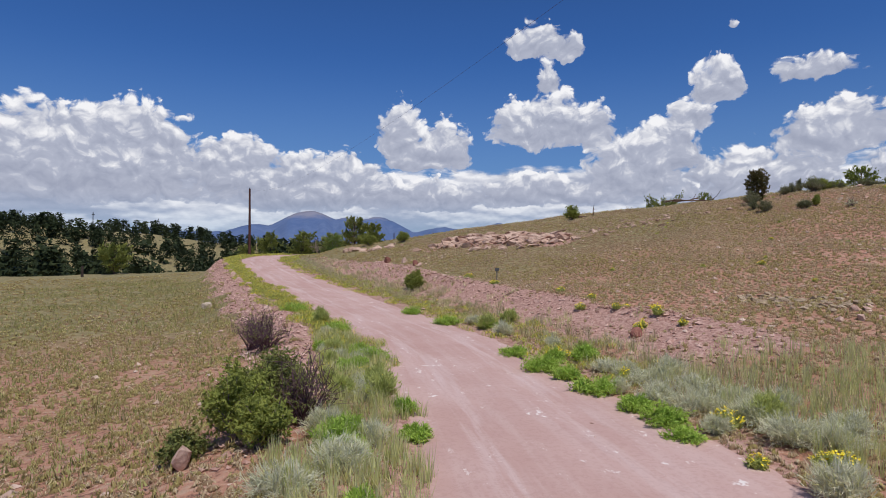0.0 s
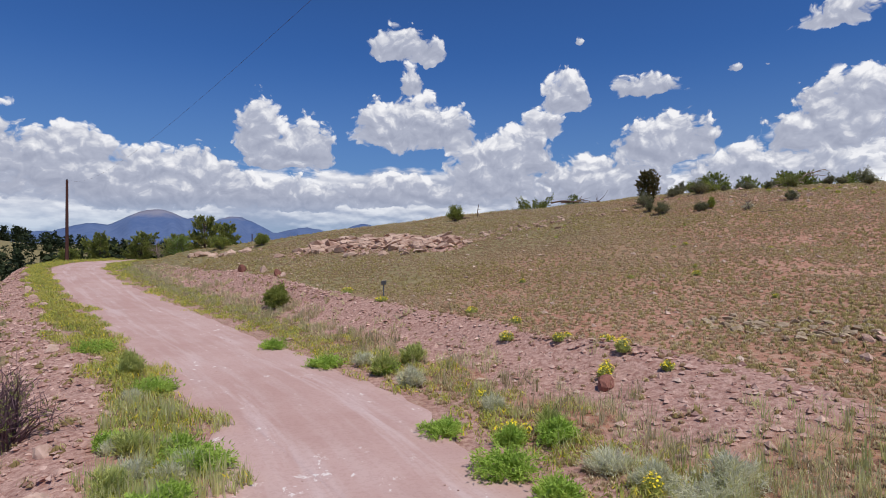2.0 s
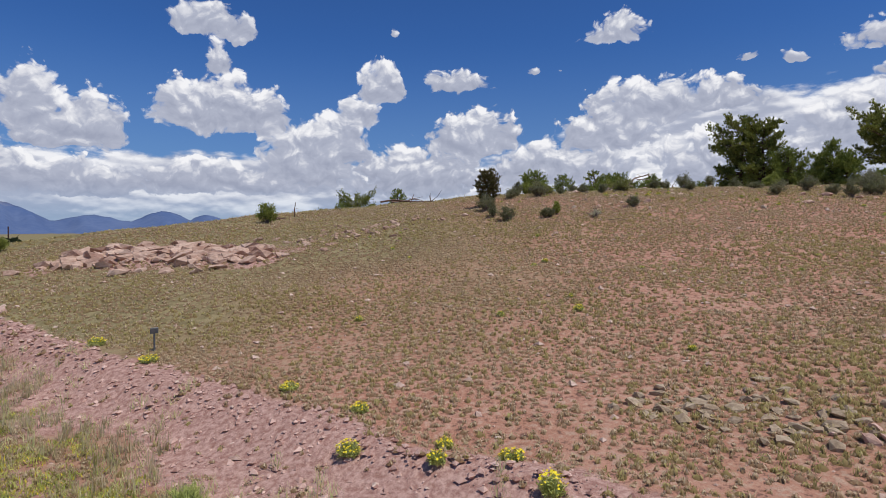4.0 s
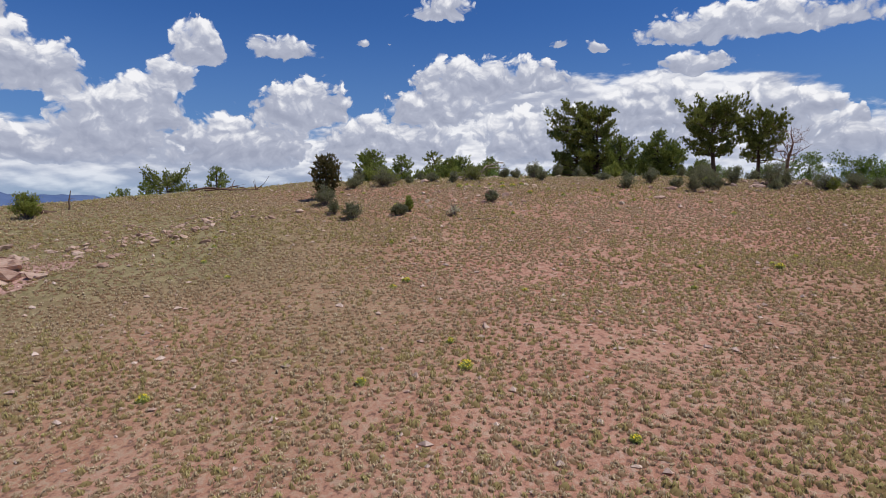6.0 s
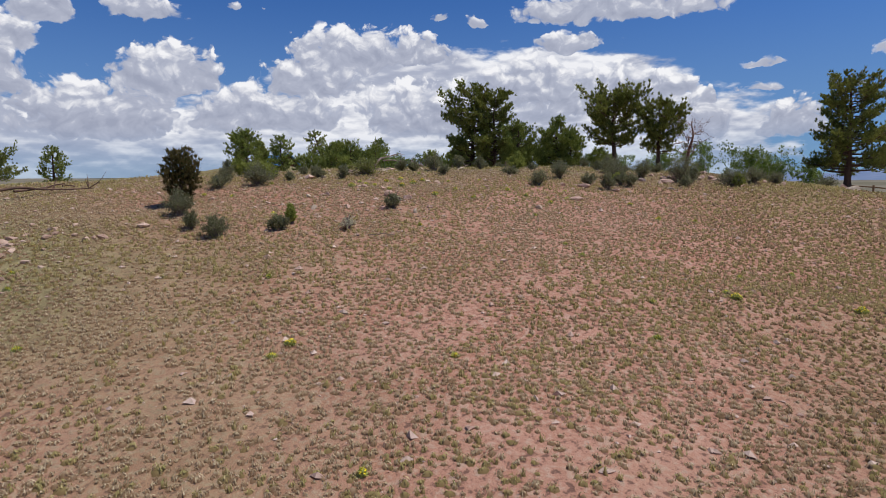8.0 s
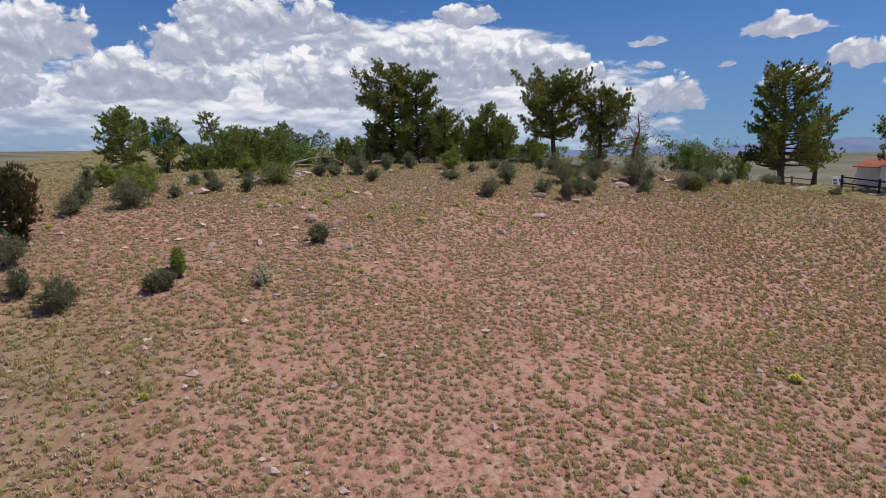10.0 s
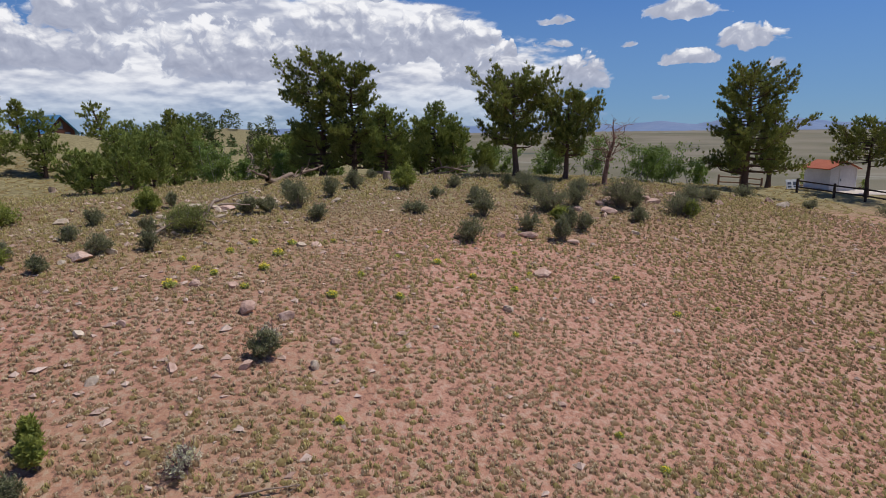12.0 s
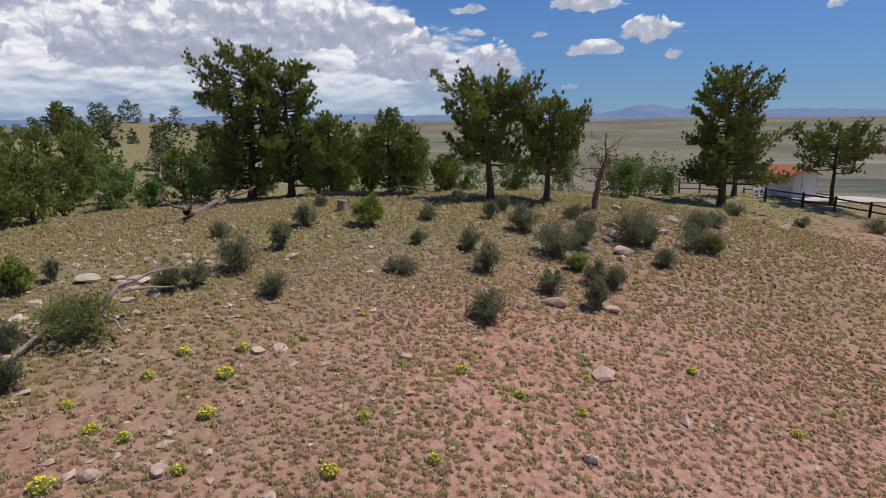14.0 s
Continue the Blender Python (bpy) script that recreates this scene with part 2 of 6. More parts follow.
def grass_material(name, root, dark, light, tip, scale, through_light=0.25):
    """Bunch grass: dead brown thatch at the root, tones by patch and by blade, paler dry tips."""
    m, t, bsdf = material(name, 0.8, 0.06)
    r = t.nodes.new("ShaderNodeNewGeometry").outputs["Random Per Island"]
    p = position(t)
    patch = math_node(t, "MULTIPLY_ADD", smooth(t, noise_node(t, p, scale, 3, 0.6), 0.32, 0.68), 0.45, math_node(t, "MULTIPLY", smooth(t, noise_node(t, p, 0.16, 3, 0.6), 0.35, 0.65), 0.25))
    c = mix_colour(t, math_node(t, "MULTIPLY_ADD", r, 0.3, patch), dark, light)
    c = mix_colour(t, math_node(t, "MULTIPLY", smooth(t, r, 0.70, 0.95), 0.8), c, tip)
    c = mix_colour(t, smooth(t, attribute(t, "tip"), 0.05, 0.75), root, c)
    t.links.new(c, bsdf.inputs["Base Color"])
    tr = t.nodes.new("ShaderNodeBsdfTranslucent")
    t.links.new(c, tr.inputs["Color"])
    ms = t.nodes.new("ShaderNodeMixShader")
    ms.inputs[0].default_value = through_light
    t.links.new(bsdf.outputs[0], ms.inputs[1])
    t.links.new(tr.outputs[0], ms.inputs[2])
    t.links.new(ms.outputs[0], t.nodes["Material Output"].inputs["Surface"])
    return m


def ground_material():
    m, t, bsdf = material("dry_ground", 0.95, 0.1)
    p = position(t)
    big, middle, fine = noise_node(t, p, 0.09, 3, 0.55), noise_node(t, p, 0.55, 4, 0.6), noise_node(t, p, 7.0, 5, 0.65)
    soil = mix_colour(t, smooth(t, middle, 0.3, 0.7), (0.41, 0.20, 0.132), (0.49, 0.265, 0.185))
    soil = mix_colour(t, smooth(t, fine, 0.50, 0.64), soil, (0.54, 0.35, 0.265))
    soil = mix_colour(t, smooth(t, fine, 0.47, 0.36), soil, (0.20, 0.11, 0.08))
    # thin turf between the tufts
    turf = mix_colour(t, smooth(t, noise_node(t, p, 2.4, 4, 0.6), 0.35, 0.65), (0.20, 0.165, 0.08), (0.31, 0.26, 0.135))
    amount = math_node(t, "MULTIPLY_ADD", big, 0.9, math_node(t, "MULTIPLY_ADD", fine, 0.8, attribute(t, "turf")))
    c = mix_colour(t, smooth(t, amount, 0.82, 1.5), soil, turf)
    grit_n = noise_node(t, p, 9.0, 5, 0.7)
    grit = mix_colour(t, smooth(t, grit_n, 0.35, 0.65), (0.33, 0.175, 0.138), (0.56, 0.365, 0.30))
    g = math_node(t, "ADD", attribute(t, "grit"), math_node(t, "MULTIPLY_ADD", middle, 0.7, -0.35))
    c = mix_colour(t, smooth(t, g, 0.35, 0.65), c, grit)
    plain_n = noise_node(t, vector_node(t, "MULTIPLY", p, (0.0022, 0.0022, 0.0)), 1.0, 5, 0.55)
    grassland = mix_colour(t, smooth(t, plain_n, 0.35, 0.65), (0.165, 0.15, 0.095), (0.245, 0.21, 0.15))
    streak = noise_node(t, vector_node(t, "MULTIPLY", p, (0.0045, 0.0009, 0.0)), 1.0, 5, 0.6)
    grassland = mix_colour(t, smooth(t, streak, 0.56, 0.66), grassland, (0.10, 0.11, 0.08))
    grassland = mix_colour(t, smooth(t, streak, 0.40, 0.32), grassland, (0.31, 0.295, 0.24))
    c = mix_colour(t, attribute(t, "far"), c, grassland)
    t.links.new(c, bsdf.inputs["Base Color"])
    bump(t, bsdf, math_node(t, "ADD", fine, math_node(t, "MULTIPLY", grit_n, 0.6)), 0.8, 0.05)
    return m


def road_material():
    m, t, bsdf = material("dirt_road", 0.93, 0.15)
    p = position(t)
    n, f = noise_node(t, p, 0.45, 4, 0.6), noise_node(t, p, 14.0, 5, 0.7)
    lane = t.nodes.new("ShaderNodeCombineXYZ")
    t.links.new(math_node(t, "MULTIPLY", attribute(t, "across"), 3.2), lane.inputs[0])
    t.links.new(math_node(t, "MULTIPLY", attribute(t, "along"), 0.22), lane.inputs[1])
    streak = noise_node(t, lane.outputs[0], 1.0, 4, 0.6)
    c = mix_colour(t, smooth(t, n, 0.3, 0.7), (0.50, 0.315, 0.27), (0.57, 0.385, 0.34))
    worn = math_node(t, "MULTIPLY", smooth(t, streak, 0.42, 0.66), math_node(t, "MULTIPLY_ADD", attribute(t, "rut"), 0.6, 0.25))
    c = mix_colour(t, worn, c, (0.64, 0.485, 0.45))
    c = mix_colour(t, math_node(t, "MULTIPLY", smooth(t, f, 0.52, 0.40), 0.16), c, (0.34, 0.19, 0.15))
    # pale crushed stone trodden into the tracks
    fleck = noise_node(t, vector_node(t, "MULTIPLY", p, (1.0, 0.7, 1.0)), 4.2, 5, 0.72)
    chalk = math_node(t, "MULTIPLY", smooth(t, fleck, 0.615, 0.65), smooth(t, math_node(t, "ADD", math_node(t, "MULTIPLY", streak, 0.6), math_node(t, "MULTIPLY", n, 0.6)), 0.56, 0.70))
    c = mix_colour(t, chalk, c, (0.80, 0.71, 0.66))
    t.links.new(c, bsdf.inputs["Base Color"])
    bump(t, bsdf, f, 0.2, 0.01)
    return m


GROUND, ROAD = ground_material(), road_material()
BARK = plain("pine_bark", (0.075, 0.05, 0.038), (0.17, 0.105, 0.075), 2.5, bump_scale=14, bump_size=0.03, stretch=(1, 1, 0.25))
DEADWOOD = plain("weathered_wood", (0.20, 0.14, 0.105), (0.42, 0.325, 0.255), 2.0, bump_scale=18, bump_size=0.015, stretch=(1, 1, 0.2))
NEEDLES = leafy("pine_needles", (0.115, 0.145, 0.037), (0.41, 0.425, 0.115), scale=0.9, through_light=0.22)
NEEDLES_YOUNG = leafy("young_pine_needles", (0.12, 0.165, 0.042), (0.40, 0.44, 0.12), scale=1.3, through_light=0.22)
KNOLL = leafy("knoll_conifers", (0.06, 0.08, 0.03), (0.17, 0.20, 0.075), scale=0.15, through_light=0)
FOREST = leafy("far_conifers", (0.016, 0.025, 0.013), (0.055, 0.07, 0.03), scale=0.12, through_light=0)

TWIGS = plain("grey_twigs", (0.14, 0.11, 0.09), (0.27, 0.22, 0.19), 6.0)
PURPLE_TWIGS = plain("purple_twigs", (0.10, 0.055, 0.06), (0.21, 0.135, 0.145), 5.0)
PALE_BARK = plain("pale_bark", (0.30, 0.28, 0.24), (0.55, 0.53, 0.48), 3.0)
SAGE = leafy("sage_leaves", (0.15, 0.16, 0.08), (0.32, 0.325, 0.18), tip=(0.40, 0.36, 0.23), scale=2.0)
SILVER_SAGE = leafy("silver_sage_leaves", (0.58, 0.58, 0.42), (0.84, 0.82, 0.62), tip=(0.66, 0.64, 0.32), scale=3.0)
SHRUB_GREEN = leafy("shrub_leaves", (0.20, 0.235, 0.055), (0.45, 0.48, 0.125), scale=2.5)
DARK_SHRUB = leafy("dark_shrub_leaves", (0.18, 0.205, 0.065), (0.39, 0.41, 0.14), tip=(0.20, 0.17, 0.06), scale=2.0)
BRIGHT = leafy("bright_weed_leaves", (0.30, 0.44, 0.07), (0.55, 0.70, 0.16), scale=3.0)
WEED = leafy("weed_leaves", (0.38, 0.43, 0.13), (0.68, 0.70, 0.26), scale=4.0)
ASPEN = leafy("aspen_leaves", (0.15, 0.225, 0.055), (0.34, 0.43, 0.13), scale=1.5, through_light=0.35)
RUST = leafy("rusty_needles", (0.1, 0.085, 0.035), (0.22, 0.17, 0.07), tip=(0.05, 0.08, 0.025), scale=1.2)
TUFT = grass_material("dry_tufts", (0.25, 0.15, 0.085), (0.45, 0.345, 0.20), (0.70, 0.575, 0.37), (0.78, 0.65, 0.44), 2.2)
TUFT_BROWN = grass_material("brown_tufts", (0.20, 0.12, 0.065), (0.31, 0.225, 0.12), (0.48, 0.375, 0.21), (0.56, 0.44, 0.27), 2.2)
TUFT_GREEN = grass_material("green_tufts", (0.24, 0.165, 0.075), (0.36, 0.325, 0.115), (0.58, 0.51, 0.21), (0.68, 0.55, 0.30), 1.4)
VERGE = leafy("verge_grass", (0.50, 0.54, 0.20), (0.82, 0.80, 0.42), tip=(0.66, 0.57, 0.36), scale=1.4, through_light=0.5)
STRAW = leafy("straw_grass", (0.50, 0.41, 0.25), (0.74, 0.64, 0.42), tip=(0.25, 0.27, 0.09), scale=1.4, through_light=0.4)
YELLOW = plain("yellow_petals", (0.86, 0.64, 0.02), (0.92, 0.80, 0.06), 8.0, rough=0.7, per="island")
PINK_STONE = plain("pink_gravel", (0.34, 0.185, 0.145), (0.70, 0.485, 0.40), 1.6, bump_scale=20, bump_size=0.01, place=position, per="island")
HILL_STONE = plain("hill_stones", (0.40, 0.255, 0.195), (0.70, 0.54, 0.44), 1.4, bump_scale=24, bump_size=0.01, place=position, per="island")
ROCK_PINK = plain("pinkish_rock", (0.44, 0.275, 0.21), (0.70, 0.50, 0.40), 2.2, bump_scale=14, bump_size=0.03)
ROCK_PALE = plain("pale_lichen_rock", (0.46, 0.36, 0.265), (0.72, 0.59, 0.45), 3.0, bump_scale=14, bump_size=0.03)
ROCK_RED = plain("red_rock", (0.19, 0.075, 0.055), (0.34, 0.15, 0.115), 3.0, bump_scale=12, bump_size=0.03)
LEDGE = plain("lichened_ledge_rock", (0.30, 0.22, 0.145), (0.52, 0.41, 0.285), 3.0, bump_scale=14, bump_size=0.03)
OUTCROP = plain("outcrop_rock", (0.36, 0.215, 0.155), (0.64, 0.46, 0.355), 1.1, bump_scale=5, bump_size=0.08, stretch=(1, 1, 2.2), place=position)
RED_DEADWOOD = plain("reddish_dead_wood", (0.16, 0.085, 0.06), (0.40, 0.25, 0.19), 3.0, bump_scale=16, bump_size=0.02, stretch=(1, 1, 0.25))
POLE_WOOD = plain("creosote_pole_wood", (0.055, 0.024, 0.02), (0.10, 0.045, 0.036), 1.5, bump_scale=30, bump_size=0.01, stretch=(1, 1, 0.1))
DARK_WOOD = plain("dark_rail_wood", (0.035, 0.026, 0.022), (0.085, 0.062, 0.05), 3.0, bump_scale=20)
BROWN_WOOD = plain("brown_rail_wood", (0.17, 0.095, 0.055), (0.30, 0.19, 0.12), 3.0, bump_scale=20)
WHITE_SIDING = plain("white_siding", (0.66, 0.62, 0.60), (0.78, 0.75, 0.73), 1.2, rough=0.6)
RED_ROOF = plain("red_roofing", (0.42, 0.12, 0.06), (0.52, 0.17, 0.09), 1.5, rough=0.6)
BLUE_ROOF = plain("blue_metal_roof", (0.08, 0.24, 0.45), (0.13, 0.33, 0.55), 0.8, rough=0.4, spec=0.5)
LOG_WALL = plain("brown_log_wall", (0.075, 0.03, 0.02), (0.13, 0.055, 0.035), 1.0)
SIGN_GREY = plain("grey_sign_metal", (0.10, 0.11, 0.13), (0.18, 0.19, 0.21), 3.0, rough=0.5, metal=0.6)
PANEL_WHITE = plain("white_panel", (0.62, 0.62, 0.62), (0.74, 0.74, 0.73), 2.0, rough=0.5)
# the hills' pale blue is distance haze painted into their colour
FAR_HILLS = plain("haze_blue_hills", (0.15, 0.215, 0.345), (0.21, 0.265, 0.38), 0.004, place=position)
# aerial haze put into the mountains' base colour as blue
MOUNTAIN = plain("haze_blue_mountains", (0.075, 0.125, 0.26), (0.125, 0.175, 0.30), 0.004, place=position)
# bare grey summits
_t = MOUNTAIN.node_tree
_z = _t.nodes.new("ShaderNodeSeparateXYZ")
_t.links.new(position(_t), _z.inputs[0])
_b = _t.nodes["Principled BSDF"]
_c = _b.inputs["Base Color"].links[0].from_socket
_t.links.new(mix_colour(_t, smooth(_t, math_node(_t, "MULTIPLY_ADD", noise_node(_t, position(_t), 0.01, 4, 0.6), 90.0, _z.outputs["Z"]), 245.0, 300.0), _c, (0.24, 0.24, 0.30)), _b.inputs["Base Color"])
PALE_LOT = plain("pale_gravel_lot", (0.52, 0.44, 0.37), (0.64, 0.56, 0.49), 0.7, bump_scale=12, bump_size=0.02, place=position)

# ---- the lie of the land ----
# Swells of the hill on a 12 m mesh, from (-12, -6), over broader forms.
SWELLS = np.array([
    [-0.36, 0.44, -0.07, 0.06, 0.11, 0.62, 1.46, 2.13],
    [-0.43, -0.12, -0.35, -0.14, 0.24, 0.82, 0.19, 2.32],
    [-0.23, -0.78, -0.11, -0.7, -0.52, 0.69, 0.95, 1.59],
    [-0.49, -0.22, -0.42, -0.2, -0.04, 0.39, 0.89, 0.41],
    [-0.05, 0.4, 0.25, 0.41, -0.06, -0.13, 0.25, -0.28],
    [-0.21, 1.28, 1.14, 0.33, -0.26, -0.47, 0.06, 0.71],
    [1.36, 1.61, 0.46, 1.18, 0.24, -0.31, 0.46, 1.2],
    [1.55, 0.58, 2.26, 1.54, 0.7, 2.03, 1.38, 0.93],
])
ROAD_LINE = [(5.4, -16), (3.4, -5), (1.55, 7.7), (0.1, 15.5), (-2.2, 22), (-6.3, 31), (-10.8, 41), (-15.2, 51), (-18.6, 60), (-19.6, 68), (-17.0, 76), (-9.5, 83), (0, 88), (14, 92)]
ROAD_Z = [(-16, 0.95), (0, 0.85), (13, 0.78), (22, 0.85), (31, 1.12), (41, 1.45), (51, 1.95), (60, 2.4), (68, 2.65), (76, 2.75), (83, 2.4), (92, 1.2)]
ROAD_HALF = 1.95


def curve_points(points, steps=24):
    """A smooth line through the points."""
    p = np.array([points[0], *points, points[-1]], float)
    out = []
    for i in range(1, len(p) - 2):
        u = np.linspace(0, 1, steps, endpoint=False)[:, None]
        a, b, c, d = p[i - 1:i + 3]
        out.append(0.5 * (2 * b + (c - a) * u + (2 * a - 5 * b + 4 * c - d) * u**2 + (3 * b - a - 3 * c + d) * u**3))
    return np.concatenate([*out, p[-2:-1]])


ROAD_MID = curve_points(ROAD_LINE)
ROAD_WAY = np.gradient(ROAD_MID, axis=0)
ROAD_WAY /= np.linalg.norm(ROAD_WAY, axis=1)[:, None]
ROAD_LEVEL = np.interp(ROAD_MID[:, 1], *np.array(ROAD_Z).T)


def step(v, low, high):
    u = np.clip((v - low) / (high - low), 0, 1)
    return u * u * (3 - 2 * u)


def road_place(x, y):
    """How far right of the road's middle, and the road's level there."""
    x, y = np.asarray(x, float).ravel(), np.asarray(y, float).ravel()
    d, z = np.full(x.shape, 99.0), np.zeros(x.shape)
    near = np.flatnonzero((x > -50) & (x < 45) & (y > -45) & (y < 120))
    for part_ in np.array_split(near, max(1, len(near) // 20000)):
        q = np.stack([x[part_], y[part_]], -1)
        gap = ((q[:, None] - ROAD_MID[None]) ** 2).sum(-1)
        i = gap.argmin(1)
        off = q - ROAD_MID[i]
        side = off[:, 0] * ROAD_WAY[i, 1] - off[:, 1] * ROAD_WAY[i, 0]
        d[part_] = np.sign(side) * np.sqrt(gap.min(1))
        z[part_] = ROAD_LEVEL[i]
    return d, z


def waves(x, y, size, seed):
    """Gentle unevenness of about one, with bumps of that size."""
    rng = np.random.RandomState(seed)
    s = 0
    for k in range(7):
        a, f, ph = rng.uniform(0, 6.28), 6.28 / (size * rng.uniform(0.7, 1.6)), rng.uniform(0, 6.28)
        s = s + np.sin((x * math.cos(a) + y * math.sin(a)) * f + ph)
    return s / 3.0


def land(x, y):
    """Height of the land before the road was cut, and of all that lies round it."""
    x, y = np.asarray(x, float), np.asarray(y, float)
    z = 0.3 + 7.8 * np.exp(-((x - 40) / 36) ** 2 - ((y - 42) / 38) ** 2)
    for j, row in enumerate(SWELLS):
        gy = np.exp(-((y + 6 - 12 * j) / 11) ** 2)
        for i, h in enumerate(row):
            z = z + h * gy * np.exp(-((x + 12 - 12 * i) / 11) ** 2)
    r = np.hypot(x - 25, y - 30)
    # the field's edge and the wooded valley past it
    z = z - 9 * step(-x * 0.55 + y * 0.6 - 64, 0, 55) * step(x, 35, -25) + 21 * np.exp(-((x + 175) / 95) ** 2 - ((y - 255) / 85) ** 2) + 8 * np.exp(-((x + 70) / 70) ** 2 - ((y - 330) / 60) ** 2)
    z = z + 19 * np.exp(-((x + 260) / 90) ** 2 - ((y - 140) / 90) ** 2)
    # the wide plain to the east, far below, rising again towards the mountains
    s = 0.8 * x - 0.6 * y
    z = z - 60 * step(s, 75, 520) - 6 * step(s, 58, 115) + 64 * step(r, 1500, 4700)
    # the broad back of the hill to the north-east, its hollow and the knolls past it
    z = z + 11.6 * np.exp(-((x - 92) / 46) ** 2 - ((y - 108) / 42) ** 2) - 4.5 * np.exp(-((x - 106) / 30) ** 2 - ((y - 88) / 15) ** 2) - 5 * np.exp(-((x - 88) / 20) ** 2 - ((y - 62) / 20) ** 2)
    z = z + 4.5 * np.exp(-((x - 142) / 26) ** 2 - ((y - 88) / 24) ** 2) + 13 * np.exp(-((x - 225) / 55) ** 2 - ((y - 155) / 45) ** 2) + 9 * np.exp(-((x - 300) / 50) ** 2 - ((y - 125) / 40) ** 2)
    z = z + 0.10 * waves(x, y, 7, 3) * step(r, 0, 8) + 0.9 * waves(x, y, 60, 5) * step(r, 70, 150)
    return z


def bank_crest(y):
    """How far from the road's middle the bank of dug stone ends."""
    return 6.2 + 0.8 * step(y, 20, 17)


def height(x, y):
    x, y = np.broadcast_arrays(np.asarray(x, float), np.asarray(y, float))
    shape = x.shape
    x, y = x.ravel(), y.ravel()
    z = land(x, y)
    d, zr = road_place(x, y)
    rough = 0.05 * waves(x, y, 1.1, 11) + 0.07 * waves(x, y, 2.6, 12)
    # right: verge, then the bank of dug stone; left: verge and spoil slope down to the field
    right = zr + 0.16 * step(d, 2.0, 4.2) + rough * step(d, 2.2, 4.5)
    left = zr + 0.10 * step(-d, 2.0, 3.0) + rough * step(-d, 2.2, 4.0)
    berm = (0.28 + 0.16 * waves(x, y, 3.2, 14)) * np.exp(-((d - bank_crest(y) + 0.45) / 0.65) ** 2) * step(y, 14, 20) * step(y, 46, 36)
    kr, kl = step(d, 3.4, 6.8), step(-d, 3.4, 6.0)
    zz = np.where(d >= 0, right * (1 - kr) + (z + berm) * kr, left * (1 - kl) + z * kl)
    return zz.reshape(shape)


def up(x, y):
    return float(height(x, y))


def graded(low, fine_low, fine_high, high, fine, growth=1.09):
    mid_ = list(np.arange(fine_low, fine_high + fine / 2, fine))
    a, s = [mid_[0]], fine
    while a[-1] > low:
        s *= growth
        a.append(a[-1] - s)
    b, s = [mid_[-1]], fine
    while b[-1] < high:
        s *= growth
        b.append(b[-1] + s)
    return np.array(a[:0:-1] + mid_ + b[1:])


def mesh_object(name, verts, faces, mat, parent=None, label="", smooth_faces=False, attributes=()):
    """One mesh object out of arrays of corners and of triangles or quads."""
    me = bpy.data.meshes.new(name)
    v, f = np.asarray(verts, np.float32), np.asarray(faces, np.int32)
    me.vertices.add(len(v))
    me.vertices.foreach_set("co", v.ravel())
    k = f.shape[1]
    me.loops.add(f.size)
    me.loops.foreach_set("vertex_index", f.ravel())
    me.polygons.add(len(f))
    me.polygons.foreach_set("loop_start", np.arange(0, f.size, k, dtype=np.int32))
    me.polygons.foreach_set("use_smooth", np.full(len(f), smooth_faces))
    for key, values in attributes:
        me.attributes.new(key, "FLOAT", "POINT").data.foreach_set("value", np.asarray(values, np.float32))
    me.update(calc_edges=True)
    me.materials.append(mat)
    ob = new(name, me)
    if parent:
        ob.parent = parent
    if label:
        tagged(ob, label)
    return ob


def grid_faces(nx, ny):
    i, j = np.meshgrid(np.arange(nx - 1), np.arange(ny - 1))
    a = (j * nx + i).ravel()
    return np.stack([a, a + 1, a + nx + 1, a + nx], -1)


gx, gy = graded(-4700, -16, 56, 4700, 0.44), graded(-4700, -4, 60, 4700, 0.44)
X, Y = np.meshgrid(gx, gy)
Z = height(X, Y)
D, _ = road_place(X, Y)
D = D.reshape(X.shape)
Z = np.where(np.abs(D) < ROAD_HALF - 0.15, Z - 0.05, Z)
wob = 0.45 * waves(X, Y, 3.0, 21)
grit_right = step(D + wob, 3.4, 4.4) * step(D + 0.5 * wob, bank_crest(Y) + 0.5, bank_crest(Y) - 0.1) * step(Y, 10, 15) * step(Y, 58, 48)
grit_left = step(-D + wob, 2.9, 3.4) * step(-D + wob, 5.4, 4.6) * step(Y, 6, 12)
verge = step(np.abs(D), 3.6, 2.6)
# bare crumbling soil round the outcrop
u_rock = np.clip(((X - 0.3) * 7.3 - (Y - 45.4) * 7.2) / (7.3**2 + 7.2**2), 0, 1)
bare_rock = step(np.hypot(X - 0.3 - 7.3 * u_rock, Y - 45.4 + 7.2 * u_rock) + wob, 2.3, 1.2)
grit = np.maximum(np.maximum(grit_right, grit_left), bare_rock) + 0.62 * verge
R = np.hypot(X - 25, Y - 30)
far = step(R, 140, 420) * step(0.97 * X - 0.26 * Y, 40, 140)
turf = 0.07 + 0.05 * step(X, -3, -9) + 0.08 * step(X, -12, -20) + 0.10 * step(Y - 0.15 * X, 19, 12) * step(X, 7, 12) + 0.12 * step(X, 32, 46) + (0.28 * step(Y - 0.5 * X, 14, 30) + 0.25 * step(Y - 0.5 * X, 24, 34)) * step(X, 24, 12) + 0.45 * step(X + Y, 60, 78) + 0.4 * step(R, 45, 90)
ground = mesh_object("ground", np.stack([X, Y, Z], -1).reshape(-1, 3), grid_faces(len(gx), len(gy)), GROUND, smooth_faces=True,
                     attributes=(("grit", grit.ravel()), ("far", far.ravel()), ("turf", turf.ravel())))
tagged(ground, "dry reddish hillside soil with thin grass cover", "ground", kind="structure")


